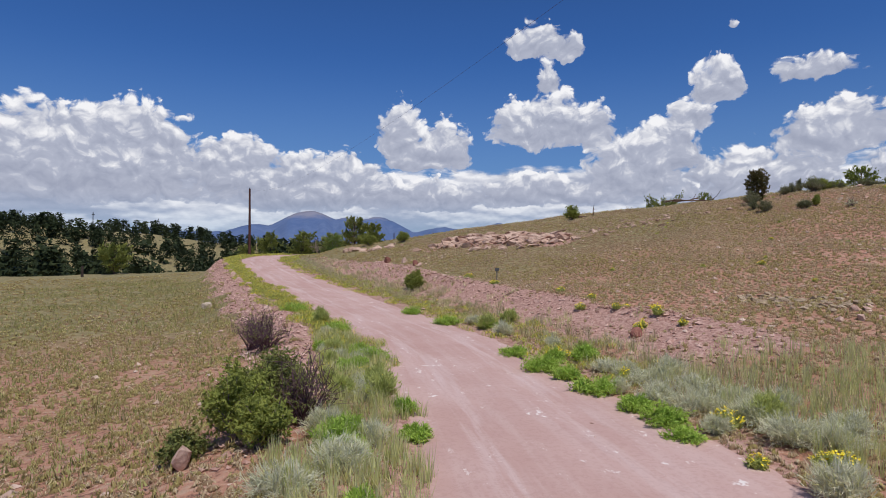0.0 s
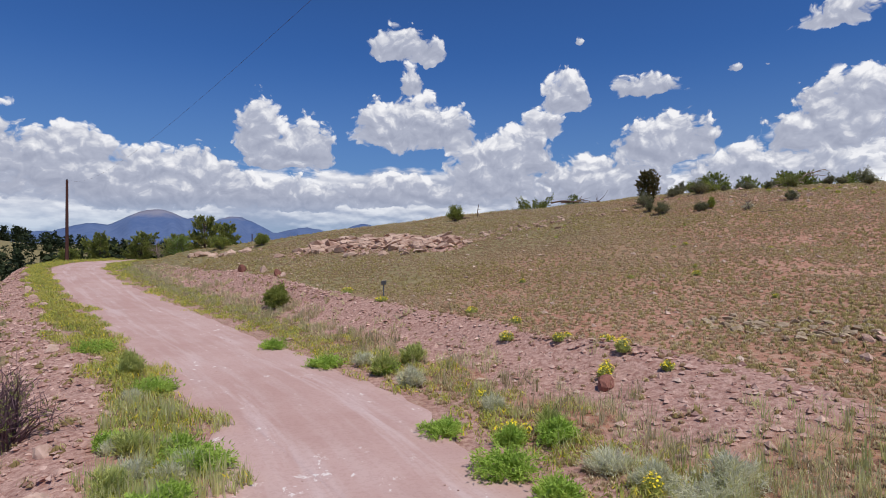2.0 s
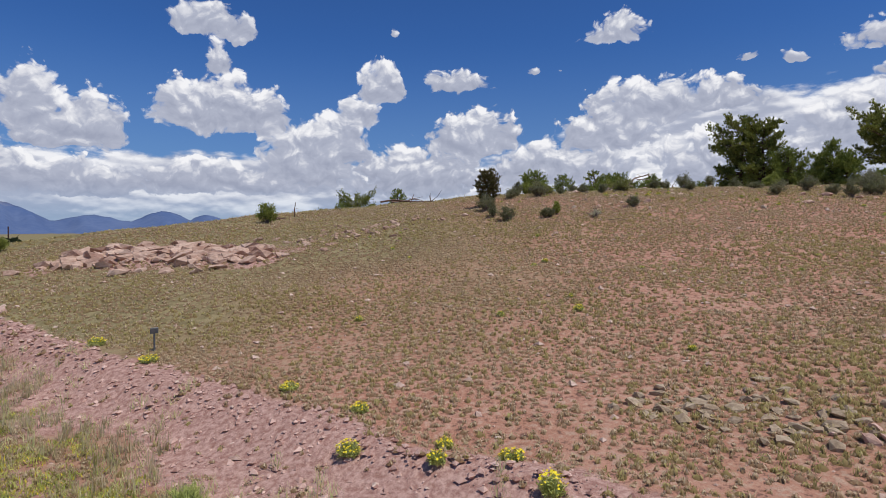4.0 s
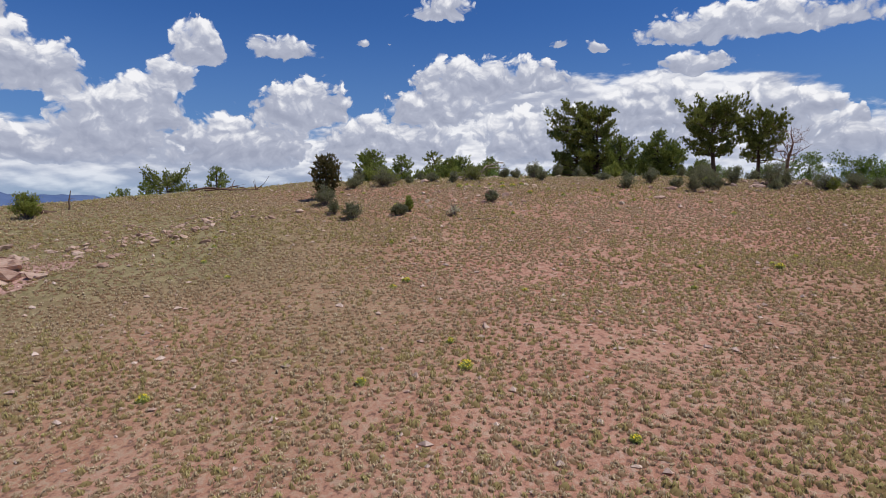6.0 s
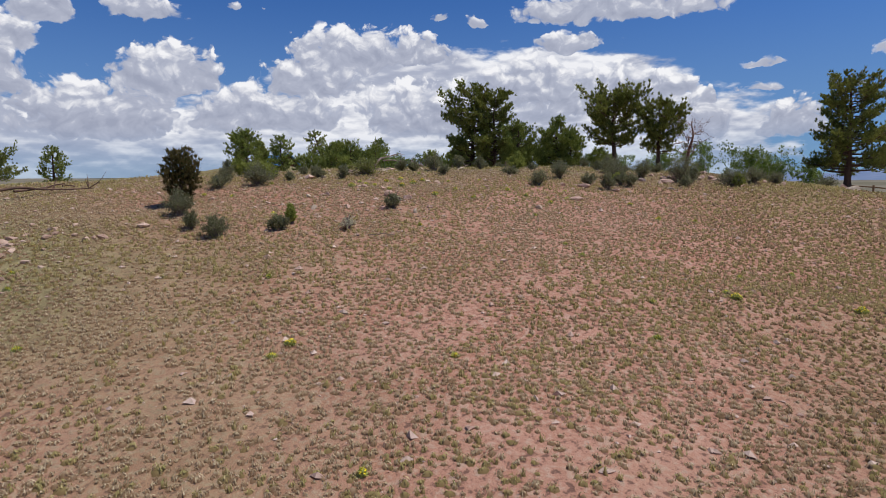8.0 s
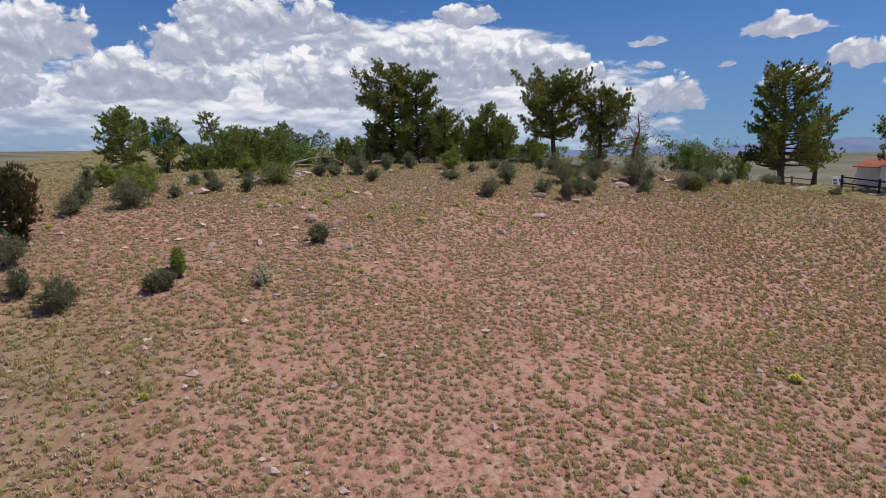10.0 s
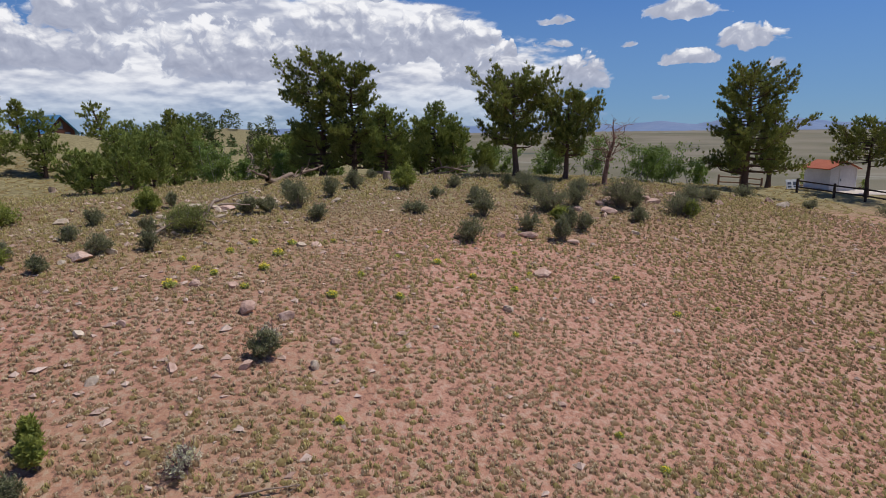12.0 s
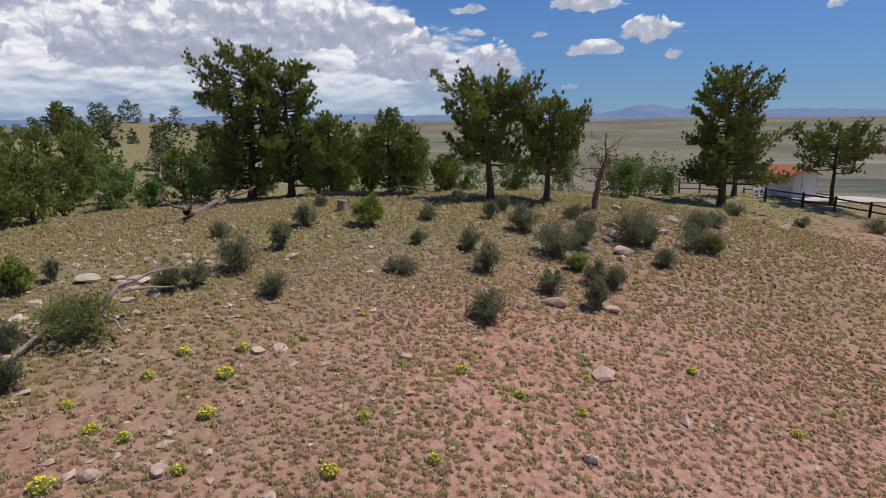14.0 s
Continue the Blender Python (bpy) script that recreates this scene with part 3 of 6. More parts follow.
def build_road():
    across = np.linspace(-1, 1, 25)
    n = len(ROAD_MID)
    side = np.stack([ROAD_WAY[:, 1], -ROAD_WAY[:, 0]], -1)
    run = np.concatenate([[0], np.cumsum(np.linalg.norm(np.diff(ROAD_MID, axis=0), axis=1))])
    rng = np.random.RandomState(4)
    edge_l = ROAD_HALF + 0.16 * np.convolve(rng.normal(0, 1, n + 6), np.ones(7) / 3, "valid")
    edge_r = ROAD_HALF + 0.5 * step(ROAD_MID[:, 1], 13, 9) + 0.16 * np.convolve(rng.normal(0, 1, n + 6), np.ones(7) / 3, "valid")
    v, rut, wide_ = [], [], []
    for a in across:
        w = np.where(a < 0, edge_l, edge_r) * a
        p = ROAD_MID + side * w[:, None]
        groove = np.exp(-((np.abs(w) - 0.85) / 0.3) ** 2)
        z = np.array(height(p[:, 0], p[:, 1])) * 0 + ROAD_LEVEL + 0.035 * (1 - a * a) - 0.03 * groove + 0.012 * waves(p[:, 0], p[:, 1], 0.9, 31) - 0.06 * step(abs(a), 0.93, 1.0)
        v.append(np.column_stack([p, z]))
        rut.append(groove)
        wide_.append(w)
    return mesh_object("road", np.concatenate(v), grid_faces(n, len(across))[:, ::-1], ROAD, smooth_faces=True, attributes=(("rut", np.concatenate(rut)), ("across", np.concatenate(wide_)), ("along", np.tile(run, len(across)))))


road = tagged(build_road(), "pink dirt road with pale wheel tracks", "road", kind="structure")

# ---- wood and leaf builders ----


def tube(points, radii, sides=7):
    """A round limb along the points, with a thickness for each."""
    p, r = np.array(points, float), np.array(radii, float)
    way = np.gradient(p, axis=0)
    way /= np.linalg.norm(way, axis=1)[:, None] + 1e-9
    ref = np.where(np.abs(way[:, 2:3]) > 0.9, [[1.0, 0, 0]], [[0, 0, 1.0]])
    u = np.cross(way, ref)
    u /= np.linalg.norm(u, axis=1)[:, None] + 1e-9
    w = np.cross(way, u)
    a = np.linspace(0, 2 * math.pi, sides, endpoint=False)
    ring = u[:, None] * np.cos(a)[None, :, None] + w[:, None] * np.sin(a)[None, :, None]
    v = (p[:, None] + ring * r[:, None, None]).reshape(-1, 3)
    f = []
    for i in range(len(p) - 1):
        for k in range(sides):
            f.append((i * sides + k, i * sides + (k + 1) % sides, (i + 1) * sides + (k + 1) % sides, (i + 1) * sides + k))
    return v, np.array(f)


def merged(pieces):
    vs, fs, n = [], [], 0
    for v, f in pieces:
        vs.append(v)
        fs.append(f + n)
        n += len(v)
    return np.concatenate(vs), np.concatenate(fs)


def blades(centres, ways, count, length, width, spread, rng, droop=0.0):
    """Slim three-cornered blades fanning out of each centre about its way."""
    c = np.repeat(np.asarray(centres, float), count, 0)
    w = np.repeat(np.asarray(ways, float), count, 0)
    d = w + rng.normal(0, spread, c.shape)
    d /= np.linalg.norm(d, axis=1)[:, None] + 1e-9
    d[:, 2] -= droop
    side = np.cross(d, rng.normal(0, 0.55, c.shape) + [0, 0, 1.0])
    side /= np.linalg.norm(side, axis=1)[:, None] + 1e-9
    ln = (length * rng.uniform(0.6, 1.15, len(c)))[:, None]
    base = c + rng.normal(0, length * 0.12, c.shape)
    v = np.stack([base - side * width / 2, base + side * width / 2, base + d * ln], 1).reshape(-1, 3)
    return v, np.arange(len(v)).reshape(-1, 3)


def pine(name, x, y, tall, wide, seed, label, bare=0.25, lean=(0.0, 0.0), flat=0.3, needles=None, group="", sparse=0.0, z=None, needle=(11, 0.20, 0.044), shape=(), dense=1.0, thick=0.028, lopside=(0.0, 0.0), twiggy=False):
    """A pine: tapered bent trunk, limbs all round it, side twigs off each limb, and a tuft of needles at every twig's end."""
    rng = np.random.RandomState(seed)
    thing = new(name)
    thing.location = (x, y, (up(x, y) if z is None else z) - 0.05)
    limbs, tips, ways = [], [], []
    n = 10
    u = np.linspace(0, 1, n)
    bend = np.cumsum(rng.normal(0, 0.022 * tall / n * 2, (n, 2)), 0)
    line = np.column_stack([lean[0] * u * tall + bend[:, 0], lean[1] * u * tall + bend[:, 1], u * tall])
    line[0, :2] = 0
    r = thick * tall * (1 - u) ** 0.8 + 0.012
    r[0] *= 1.3
    limbs.append(tube(line, r, 9))
    count = int((15 + 5.5 * tall) * dense)
    turn = rng.uniform(0, 6.283)
    for i in range(count):
        if rng.rand() < sparse:
            continue
        h = bare + (0.97 - bare) * ((i + rng.uniform(0, 1)) / count) ** 0.92
        turn += 2.4 + rng.normal(0, 0.45)
        prof = max(0.14, math.sin(math.pi * min(1, (h - bare * 0.6) / (1 - bare * 0.6)) ** (0.75 + flat)) ** 0.8)
        if shape:
            prof = np.interp(h, [q[0] for q in shape], [q[1] for q in shape])
        way = np.array([math.cos(turn), math.sin(turn), 0.0])
        reach = wide * 0.5 * prof * rng.choice([rng.uniform(0.8, 1.08), rng.uniform(0.45, 0.85)]) * (1 + way[0] * lopside[0] + way[1] * lopside[1])
        base = np.array([np.interp(h, u, line[:, k]) for k in range(3)])
        rise = rng.uniform(-0.15, 0.45) + 0.75 * max(0, h - 0.5)
        mid_ = base + way * reach * 0.55 + [*rng.normal(0, 0.10 * reach, 2), rise * reach * 0.25]
        end = base + way * reach * 0.92 + [*rng.normal(0, 0.12 * reach, 2), rise * reach + 0.12 * reach]
        bow = curve_points([base, mid_, end], 3)
        limbs.append(tube(bow, np.linspace(0.011 * tall * (1.15 - h) + 0.010, 0.007, len(bow)), 5))
        twigs = 4 + int(reach * 10 * dense)
        for q in np.linspace(0.20 if reach > 0.7 else 0.08, 1.0, twigs) ** 0.8:
            c = base * (1 - q) ** 2 + 2 * mid_ * q * (1 - q) + end * q * q
            swing = rng.choice([-1, 1]) * rng.uniform(0.2, 1.5) * (1 - 0.3 * q)
            out = np.array([way[0] * math.cos(swing) - way[1] * math.sin(swing), way[0] * math.sin(swing) + way[1] * math.cos(swing), rng.uniform(-0.45, 1.1)])
            long_ = rng.uniform(0.16, 0.46) * (0.38 + 0.36 * reach) + 0.05
            if long_ > 0.24 and twiggy:
                limbs.append(tube([c, c + out * long_ * 0.5 + [0, 0, -0.01], c + out * long_], [0.012, 0.008, 0.004], 3))
            for g in ((0.5, 1.0) if long_ > 0.30 else (1.0,)):
                tips.append(c + out * long_ * g + rng.normal(0, 0.05, 3))
                ways.append(out * 0.5 + np.array([0, 0, 0.75]))
    for q in np.linspace(0.90, 1.0, 4):
        tips.append([np.interp(q, u, line[:, k]) for k in range(3)])
        ways.append(np.array([0, 0, 1.0]))
    v, f = merged(limbs)
    mesh_object("trunk", v, f, BARK, thing, "dark scaly bark", True)
    v, f = blades(np.array(tips), np.array(ways), needle[0], needle[1], needle[2], 0.50, rng)
    mesh_object("crown", v, f, needles or NEEDLES, thing, "green needle tufts with gaps")
    return tagged(thing, label, "tree", group)


def stone(rng, subdivisions=2, cuts=11, low=0.38):
    """An angular stone of about unit size: a ball cut by some flat faces and roughened."""
    bm = bmesh.new()
    bmesh.ops.create_icosphere(bm, subdivisions=subdivisions, radius=1.0)
    v = np.array([p.co[:] for p in bm.verts])
    f = np.array([[q.index for q in p.verts] for p in bm.faces])
    bm.free()
    for _ in range(cuts):
        n = rng.normal(0, 1, 3)
        n /= np.linalg.norm(n)
        c = rng.uniform(low, 0.92)
        over = np.maximum(0, v @ n - c)
        v = v - over[:, None] * n
    v = v + rng.normal(0, 0.025, v.shape)
    return v, f


def rock(name, x, y, wide, tall, seed, mat, label, group="rocks on the hillside", sink=0.33, deep=None, subdivisions=2, z=None):
    rng = np.random.RandomState(seed)
    v, f = stone(rng, subdivisions)
    v = v * np.array([wide / 2, (deep or wide * rng.uniform(0.65, 1.0)) / 2, tall * 0.62])
    v[:, 2] += tall * (0.5 - sink)
    ob = mesh_object(name, v, f, mat)
    ob.matrix_world = pose(x, y, up(x, y) if z is None else z, rng.uniform(-8, 8), rng.uniform(-8, 8), rng.uniform(0, 360))
    return tagged(ob, label, "rock", group)


def shrub(name, x, y, wide, tall, seed, leaves, label, twigs=None, category="shrub", group="shrubs on the hill", fill=1.0, leaf=0.07, leaf_width=0.018, upright=0.8, stems=None, bare=False):
    """A shrub: woody stems fanning out of one root, with small leaves along their upper parts."""
    rng = np.random.RandomState(seed)
    thing = new(name)
    thing.location = (x, y, up(x, y) - 0.02)
    n = stems or int(14 + 22 * min(1.6, wide))
    wood, tips, ways = [], [], []
    for _ in range(n):
        a, out = rng.uniform(0, 6.283), math.sqrt(rng.uniform(0.0, 1.0))
        top = np.array([math.cos(a) * out * wide * 0.5, math.sin(a) * out * wide * 0.5, tall * (1 - 0.55 * out * out) * rng.uniform(0.7, 1.1)])
        root = np.array([*rng.normal(0, 0.05 * wide, 2), 0])
        mid_ = root * 0.45 + top * 0.55 + np.array([0, 0, tall * 0.08]) + rng.normal(0, 0.05 * wide, 3)
        line = curve_points([root, mid_, top], 3)
        wood.append(tube(line, np.linspace(0.010 + 0.006 * wide, 0.003, len(line)), 3))
        forks = [(line[-1], 1.0)]
        if bare:
            for _ in range(4):
                s = line[rng.randint(2, len(line))]
                e = s + rng.normal(0, 0.16 * wide, 3) + np.array([0, 0, 0.12 * tall])
                wood.append(tube([s, (s + e) / 2 + rng.normal(0, 0.02, 3), e], [0.006, 0.004, 0.002], 3))
        k = int(26 * fill * (0.5 + tall))
        for q in rng.uniform(0.30, 1.05, k):
            i = min(q * (len(line) - 1), len(line) - 1.001)
            c = line[int(i)] * (1 - i % 1) + line[int(i) + 1] * (i % 1)
            tips.append(c + rng.normal(0, 0.05 * wide + 0.012, 3))
            w = (top - root) / (np.linalg.norm(top - root) + 1e-6)
            ways.append(w * upright + rng.normal(0, 0.25, 3))
    v, f = merged(wood)
    mesh_object("branchwork", v, f, twigs or TWIGS, thing)
    if tips:
        tips = np.array(tips)
        tips[:, 2] = np.abs(tips[:, 2])
        v, f = blades(tips, ways, 4, leaf, leaf_width, 0.55, rng)
        mesh_object("foliage", v, f, leaves, thing)
    return tagged(thing, label, category, group)


def flower_clump(name, x, y, wide, tall, seed, label="low clump of yellow wildflowers among dry grass", blooms=1.0):
    rng = np.random.RandomState(seed)
    thing = new(name)
    thing.location = (x, y, up(x, y) - 0.01)
    n = int(40 + 160 * wide)
    r, a = wide * 0.5 * np.sqrt(rng.uniform(0, 1, n)), rng.uniform(0, 6.283, n)
    base = np.column_stack([r * np.cos(a) * 0.6, r * np.sin(a) * 0.6, np.zeros(n)])
    head = np.column_stack([r * np.cos(a), r * np.sin(a), tall * (1.0 - 0.5 * (r / (wide * 0.5)) ** 2) * rng.uniform(0.75, 1.05, n)])
    side = rng.normal(0, 1, (n, 3)) * [0.006, 0.006, 0]
    v = np.stack([base - side, base + side, head], 1).reshape(-1, 3)
    lv, lf = blades(base + (head - base) * rng.uniform(0.2, 0.8, (n, 1)), head - base + [0, 0, 0.02], 5, 0.09, 0.02, 0.5, rng)
    v, f = merged([(v, np.arange(3 * n).reshape(-1, 3)), (lv, lf)])
    mesh_object("foliage", v, f, WEED, thing, "green stems and leaves")
    k = int(n * min(1, 0.6 * blooms))
    q = np.linspace(0, 2 * math.pi, 6, endpoint=False)
    size = rng.uniform(0.010, 0.02, (k, 1, 1)) * (0.8 + wide * 0.6)
    tilt = rng.normal(0, 0.4, (k, 1, 2))
    disc = np.stack([np.cos(q), np.sin(q)], -1)[None] * size
    z = (disc * tilt).sum(-1, keepdims=True) + rng.uniform(0.0, 0.004, (k, 6, 1))
    v = (head[:k, None] + np.concatenate([disc, z], -1)).reshape(-1, 3)
    f = (np.arange(k)[:, None] * 6 + np.arange(6)[None]).reshape(-1, 6)
    tagged(mesh_object("bloom", v, f, YELLOW, thing, "bright yellow flower heads"), kind="stuff")
    return tagged(thing, label, "wildflower", "yellow wildflowers")


def broad_tree(name, x, y, tall, wide, seed, label, leaves, group="", leaf=0.11, pieces=900):
    """A small leafy tree or thicket of pale stems."""
    rng = np.random.RandomState(seed)
    thing = new(name)
    thing.location = (x, y, up(x, y) - 0.05)
    wood, tips = [], []
    for _ in range(rng.randint(3, 6)):
        root = np.array([*rng.normal(0, wide * 0.14, 2), 0])
        top = root + np.array([*rng.normal(0, wide * 0.16, 2), tall * rng.uniform(0.75, 1.0)])
        line = curve_points([root, (root + top) / 2 + rng.normal(0, 0.06 * tall, 3), top], 4)
        wood.append(tube(line, np.linspace(0.035, 0.01, len(line)), 5))
        for _ in range(9):
            s = line[rng.randint(2, len(line))]
            e = s + np.array([*rng.normal(0, wide * 0.2, 2), rng.uniform(0, 0.12) * tall])
            wood.append(tube([s, (s + e) / 2 + [0, 0, 0.04], e], [0.014, 0.009, 0.004], 3))
            for q in rng.uniform(0.3, 1.1, 7):
                tips.append(s + (e - s) * q + rng.normal(0, 0.05 * wide, 3))
    v, f = merged(wood)
    mesh_object("branchwork", v, f, PALE_BARK, thing, "pale thin stems", True)
    tips = np.array(tips)
    tips = tips[rng.choice(len(tips), pieces)] + rng.normal(0, 0.03 * wide, (pieces, 3))
    tips[:, 2] = np.maximum(tips[:, 2], 0.08)
    v, f = blades(tips, rng.normal(0, 1, (pieces, 3)) + [0, 0, 0.4], 5, leaf, leaf * 0.6, 0.6, rng)
    mesh_object("crown", v, f, leaves, thing, "small bright green leaves")
    return tagged(thing, label, "tree", group)


def dead_limb(pieces, start, end, thick, rng, sag=0.1, sides=6, thin=0.35, knots=5):
    s, e = np.array(start, float), np.array(end, float)
    u = np.linspace(0, 1, knots)[:, None]
    line = s + (e - s) * u + rng.normal(0, sag * np.linalg.norm(e - s) * 0.3, (knots, 3)) * np.sin(u * math.pi)
    line = curve_points([tuple(p) for p in line], 3)
    pieces.append(tube(line, np.linspace(thick, thick * thin, len(line)), sides))
    return line


def dead_tree(x, y, tall, seed, label, mat, lean=(0.0, 0.0)):
    """A standing dead tree: crooked trunk, bent bare branches and twigs."""
    rng = np.random.RandomState(seed)
    thing = new("dead_tree")
    thing.location = (x, y, up(x, y) - 0.05)
    n = 8
    u = np.linspace(0, 1, n)
    kink = np.cumsum(rng.normal(0, 0.035 * tall, (n, 2)), 0) * (u > 0.1)[:, None]
    line = curve_points([tuple(q) for q in np.column_stack([lean[0] * u * tall + kink[:, 0], lean[1] * u * tall + kink[:, 1], u * tall])], 3)
    v, f = tube(line, np.linspace(0.045 * tall, 0.012, len(line)), 9)
    mesh_object("trunk", v, f, mat, thing, "", True)
    for _ in range(26):
        h = rng.uniform(0.34, 0.97)
        s = line[int(h * (len(line) - 1))]
        a, reach = rng.uniform(0, 6.283), tall * rng.uniform(0.16, 0.36) * (1.25 - h * 0.6)
        e = s + np.array([math.cos(a) * reach, math.sin(a) * reach, reach * rng.uniform(-0.25, 0.75)])
        pieces = []
        limb = dead_limb(pieces, s, e, 0.012 * tall * (1.2 - h), rng, sag=0.55, sides=5)
        for _ in range(5):
            q = limb[rng.randint(len(limb) // 3, len(limb))]
            dead_limb(pieces, q, q + rng.normal(0, 0.2, 3) + [math.cos(a) * 0.15, math.sin(a) * 0.15, 0.1], 0.010, rng, sag=0.5, knots=3, sides=3, thin=0.3)
        v, f = merged(pieces)
        mesh_object("branch", v, f, mat, thing, "", True)
    return tagged(thing, label, "tree", "dead trees")


def fallen(name, x, y, z_off, seed, limbs, label, category="deadwood", mat=None):
    """Dead wood: bent limbs, each from, to and thickness, about one place on the ground."""
    rng = np.random.RandomState(seed)
    pieces = []
    for start, end, thick, twigs in limbs:
        line = dead_limb(pieces, start, end, thick, rng)
        for _ in range(twigs):
            s = line[rng.randint(len(line) // 3, len(line))]
            dead_limb(pieces, s, s + rng.normal(0, 0.35, 3) * np.array([1, 1, 0.8]) + [0, 0, 0.12], thick * 0.4, rng, knots=3, sides=4, thin=0.2)
    v, f = merged(pieces)
    ob = mesh_object(name, v, f, mat or DEADWOOD, smooth_faces=True)
    ob.location = (x, y, up(x, y) + z_off)
    return tagged(ob, label, category)


def box(sx, sy, sz, bevel=0.01):
    bm = bmesh.new()
    bmesh.ops.create_cube(bm, size=1.0)
    bmesh.ops.scale(bm, vec=(sx, sy, sz), verts=bm.verts)
    bmesh.ops.bevel(bm, geom=bm.edges[:], offset=bevel, segments=1, affect="EDGES")
    return bm


def part(name, bm, mat, parent, label="", m=None):
    if m is not None:
        bm.transform(m)
    me = bpy.data.meshes.new(name)
    bm.to_mesh(me)
    bm.free()
    me.materials.append(mat)
    ob = new(name, me)
    ob.parent = parent
    return tagged(ob, label) if label else ob

# ---- grass, gravel and stones ----
PATH_LINE = curve_points([(0, 0), (-0.5, 4.2), (0.3, 8.7), (3.0, 14.6), (6.9, 18.8), (13.3, 24.7), (20.8, 30.0)], 8)


def scatter(x0, x1, y0, y1, gap, seed):
    """Places on a loose grid."""
    rng = np.random.RandomState(seed)
    x, y = np.meshgrid(np.arange(x0, x1, gap), np.arange(y0, y1, gap))
    x, y = x.ravel() + rng.uniform(-0.5, 0.5, x.size) * gap, y.ravel() + rng.uniform(-0.5, 0.5, y.size) * gap
    d, _ = road_place(x, y)
    return x, y, d, rng


def reach_of_path(x, y):
    return np.sqrt(((np.stack([x, y], -1)[:, None] - PATH_LINE[None]) ** 2).sum(-1).min(1))


def tufts(name, x, y, size, tall, count, width, mat, label, rng, cushion=0.75, hummock=0):
    """Grass, all in one mesh: each tuft a cushion of blades lying along a dome, with loose blades standing out of it."""
    n = len(x)
    m = n * count
    root = np.repeat(np.column_stack([x, y, height(x, y) - 0.01]), count, 0)
    s, t = np.repeat(size, count), np.repeat(tall, count)
    a = rng.uniform(0, 6.283, m)
    flat, across = np.column_stack([np.cos(a), np.sin(a), 0 * a]), np.column_stack([-np.sin(a), np.cos(a), 0 * a])
    lying = rng.rand(m) < cushion
    u0 = np.where(lying, rng.uniform(0, 0.75, m), 0) * math.pi / 2
    u1 = np.minimum(u0 + rng.uniform(0.45, 0.85, m), math.pi / 2)
    base = root + flat * (s * np.cos(u0))[:, None] * np.where(lying, 1.0, rng.uniform(0, 0.7, m))[:, None]
    base[:, 2] += t * 0.8 * np.sin(u0) * lying
    tip = root + flat * (s * np.where(lying, np.cos(u1) + 0.12, rng.uniform(0.4, 1.3, m)))[:, None]
    tip[:, 2] += t * np.where(lying, 0.85 * np.sin(u1) + 0.08, rng.uniform(0.7, 1.2, m))
    tip += rng.normal(0, 0.10, (m, 3)) * np.minimum(s, t)[:, None]
    side = (across + rng.normal(0, 0.25, (m, 3))) * (width * np.where(lying, 0.5, 0.42))[:, None]
    v = np.stack([base - side, base + side, tip], 1).reshape(-1, 3)
    pieces = [(v, np.arange(len(v)).reshape(-1, 3))]
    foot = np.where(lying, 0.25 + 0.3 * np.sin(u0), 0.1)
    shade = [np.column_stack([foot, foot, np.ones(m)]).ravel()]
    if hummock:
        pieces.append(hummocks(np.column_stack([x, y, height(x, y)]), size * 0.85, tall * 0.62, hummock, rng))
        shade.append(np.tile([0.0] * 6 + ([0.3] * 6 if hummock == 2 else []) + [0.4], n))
    v, f = merged(pieces)
    ob = mesh_object(name, v, f, mat, smooth_faces=True, attributes=(("tip", np.concatenate(shade)),))
    return tagged(ob, label, "grass", kind="stuff")


def hummocks(root, size, tall, rings, rng):
    """The dense hearts of grass tufts: small uneven six-sided mounds, with one or two rings."""
    n = len(root)
    a = np.arange(6) * math.pi / 3 + rng.uniform(0, 1, (n, 1))
    wob = rng.uniform(0.75, 1.25, (n, 6))
    rim = np.stack([np.cos(a) * wob, np.sin(a) * wob, np.full((n, 6), -0.25)], -1)
    rows_ = [rim]
    if rings == 2:
        wob = rng.uniform(0.55, 0.85, (n, 6))
        rows_.append(np.stack([np.cos(a + 0.4) * wob, np.sin(a + 0.4) * wob, rng.uniform(0.5, 0.85, (n, 6))], -1))
    rows_.append(np.stack([rng.normal(0, 0.15, (n, 1)), rng.normal(0, 0.15, (n, 1)), rng.uniform(0.85, 1.1, (n, 1))], -1))
    v = np.concatenate(rows_, 1) * np.stack([size, size, tall], -1)[:, None] + root[:, None]
    k = np.arange(6)
    j = (k + 1) % 6
    if rings == 2:
        f = np.concatenate([np.stack([k, j, 6 + k], -1), np.stack([j, 6 + j, 6 + k], -1), np.stack([6 + k, 6 + j, 12 + 0 * k], -1)])
    else:
        f = np.stack([k, j, 6 + 0 * k], -1)
    return v.reshape(-1, 3), (f[None] + (np.arange(n) * v.shape[1])[:, None, None]).reshape(-1, 3)


def keep_off(d, x, y, rng):
    """Where turf grows: off the road, thin on the dug gravel."""
    on_grit = ((d > 3.6) & (d < bank_crest(y) + 0.15) & (y > 12) & (y < 54)) | ((d < -3.0) & (d > -5.2) & (y > 8))
    return (np.abs(d) > 2.3) & (~on_grit | (rng.rand(len(x)) < 0.12))


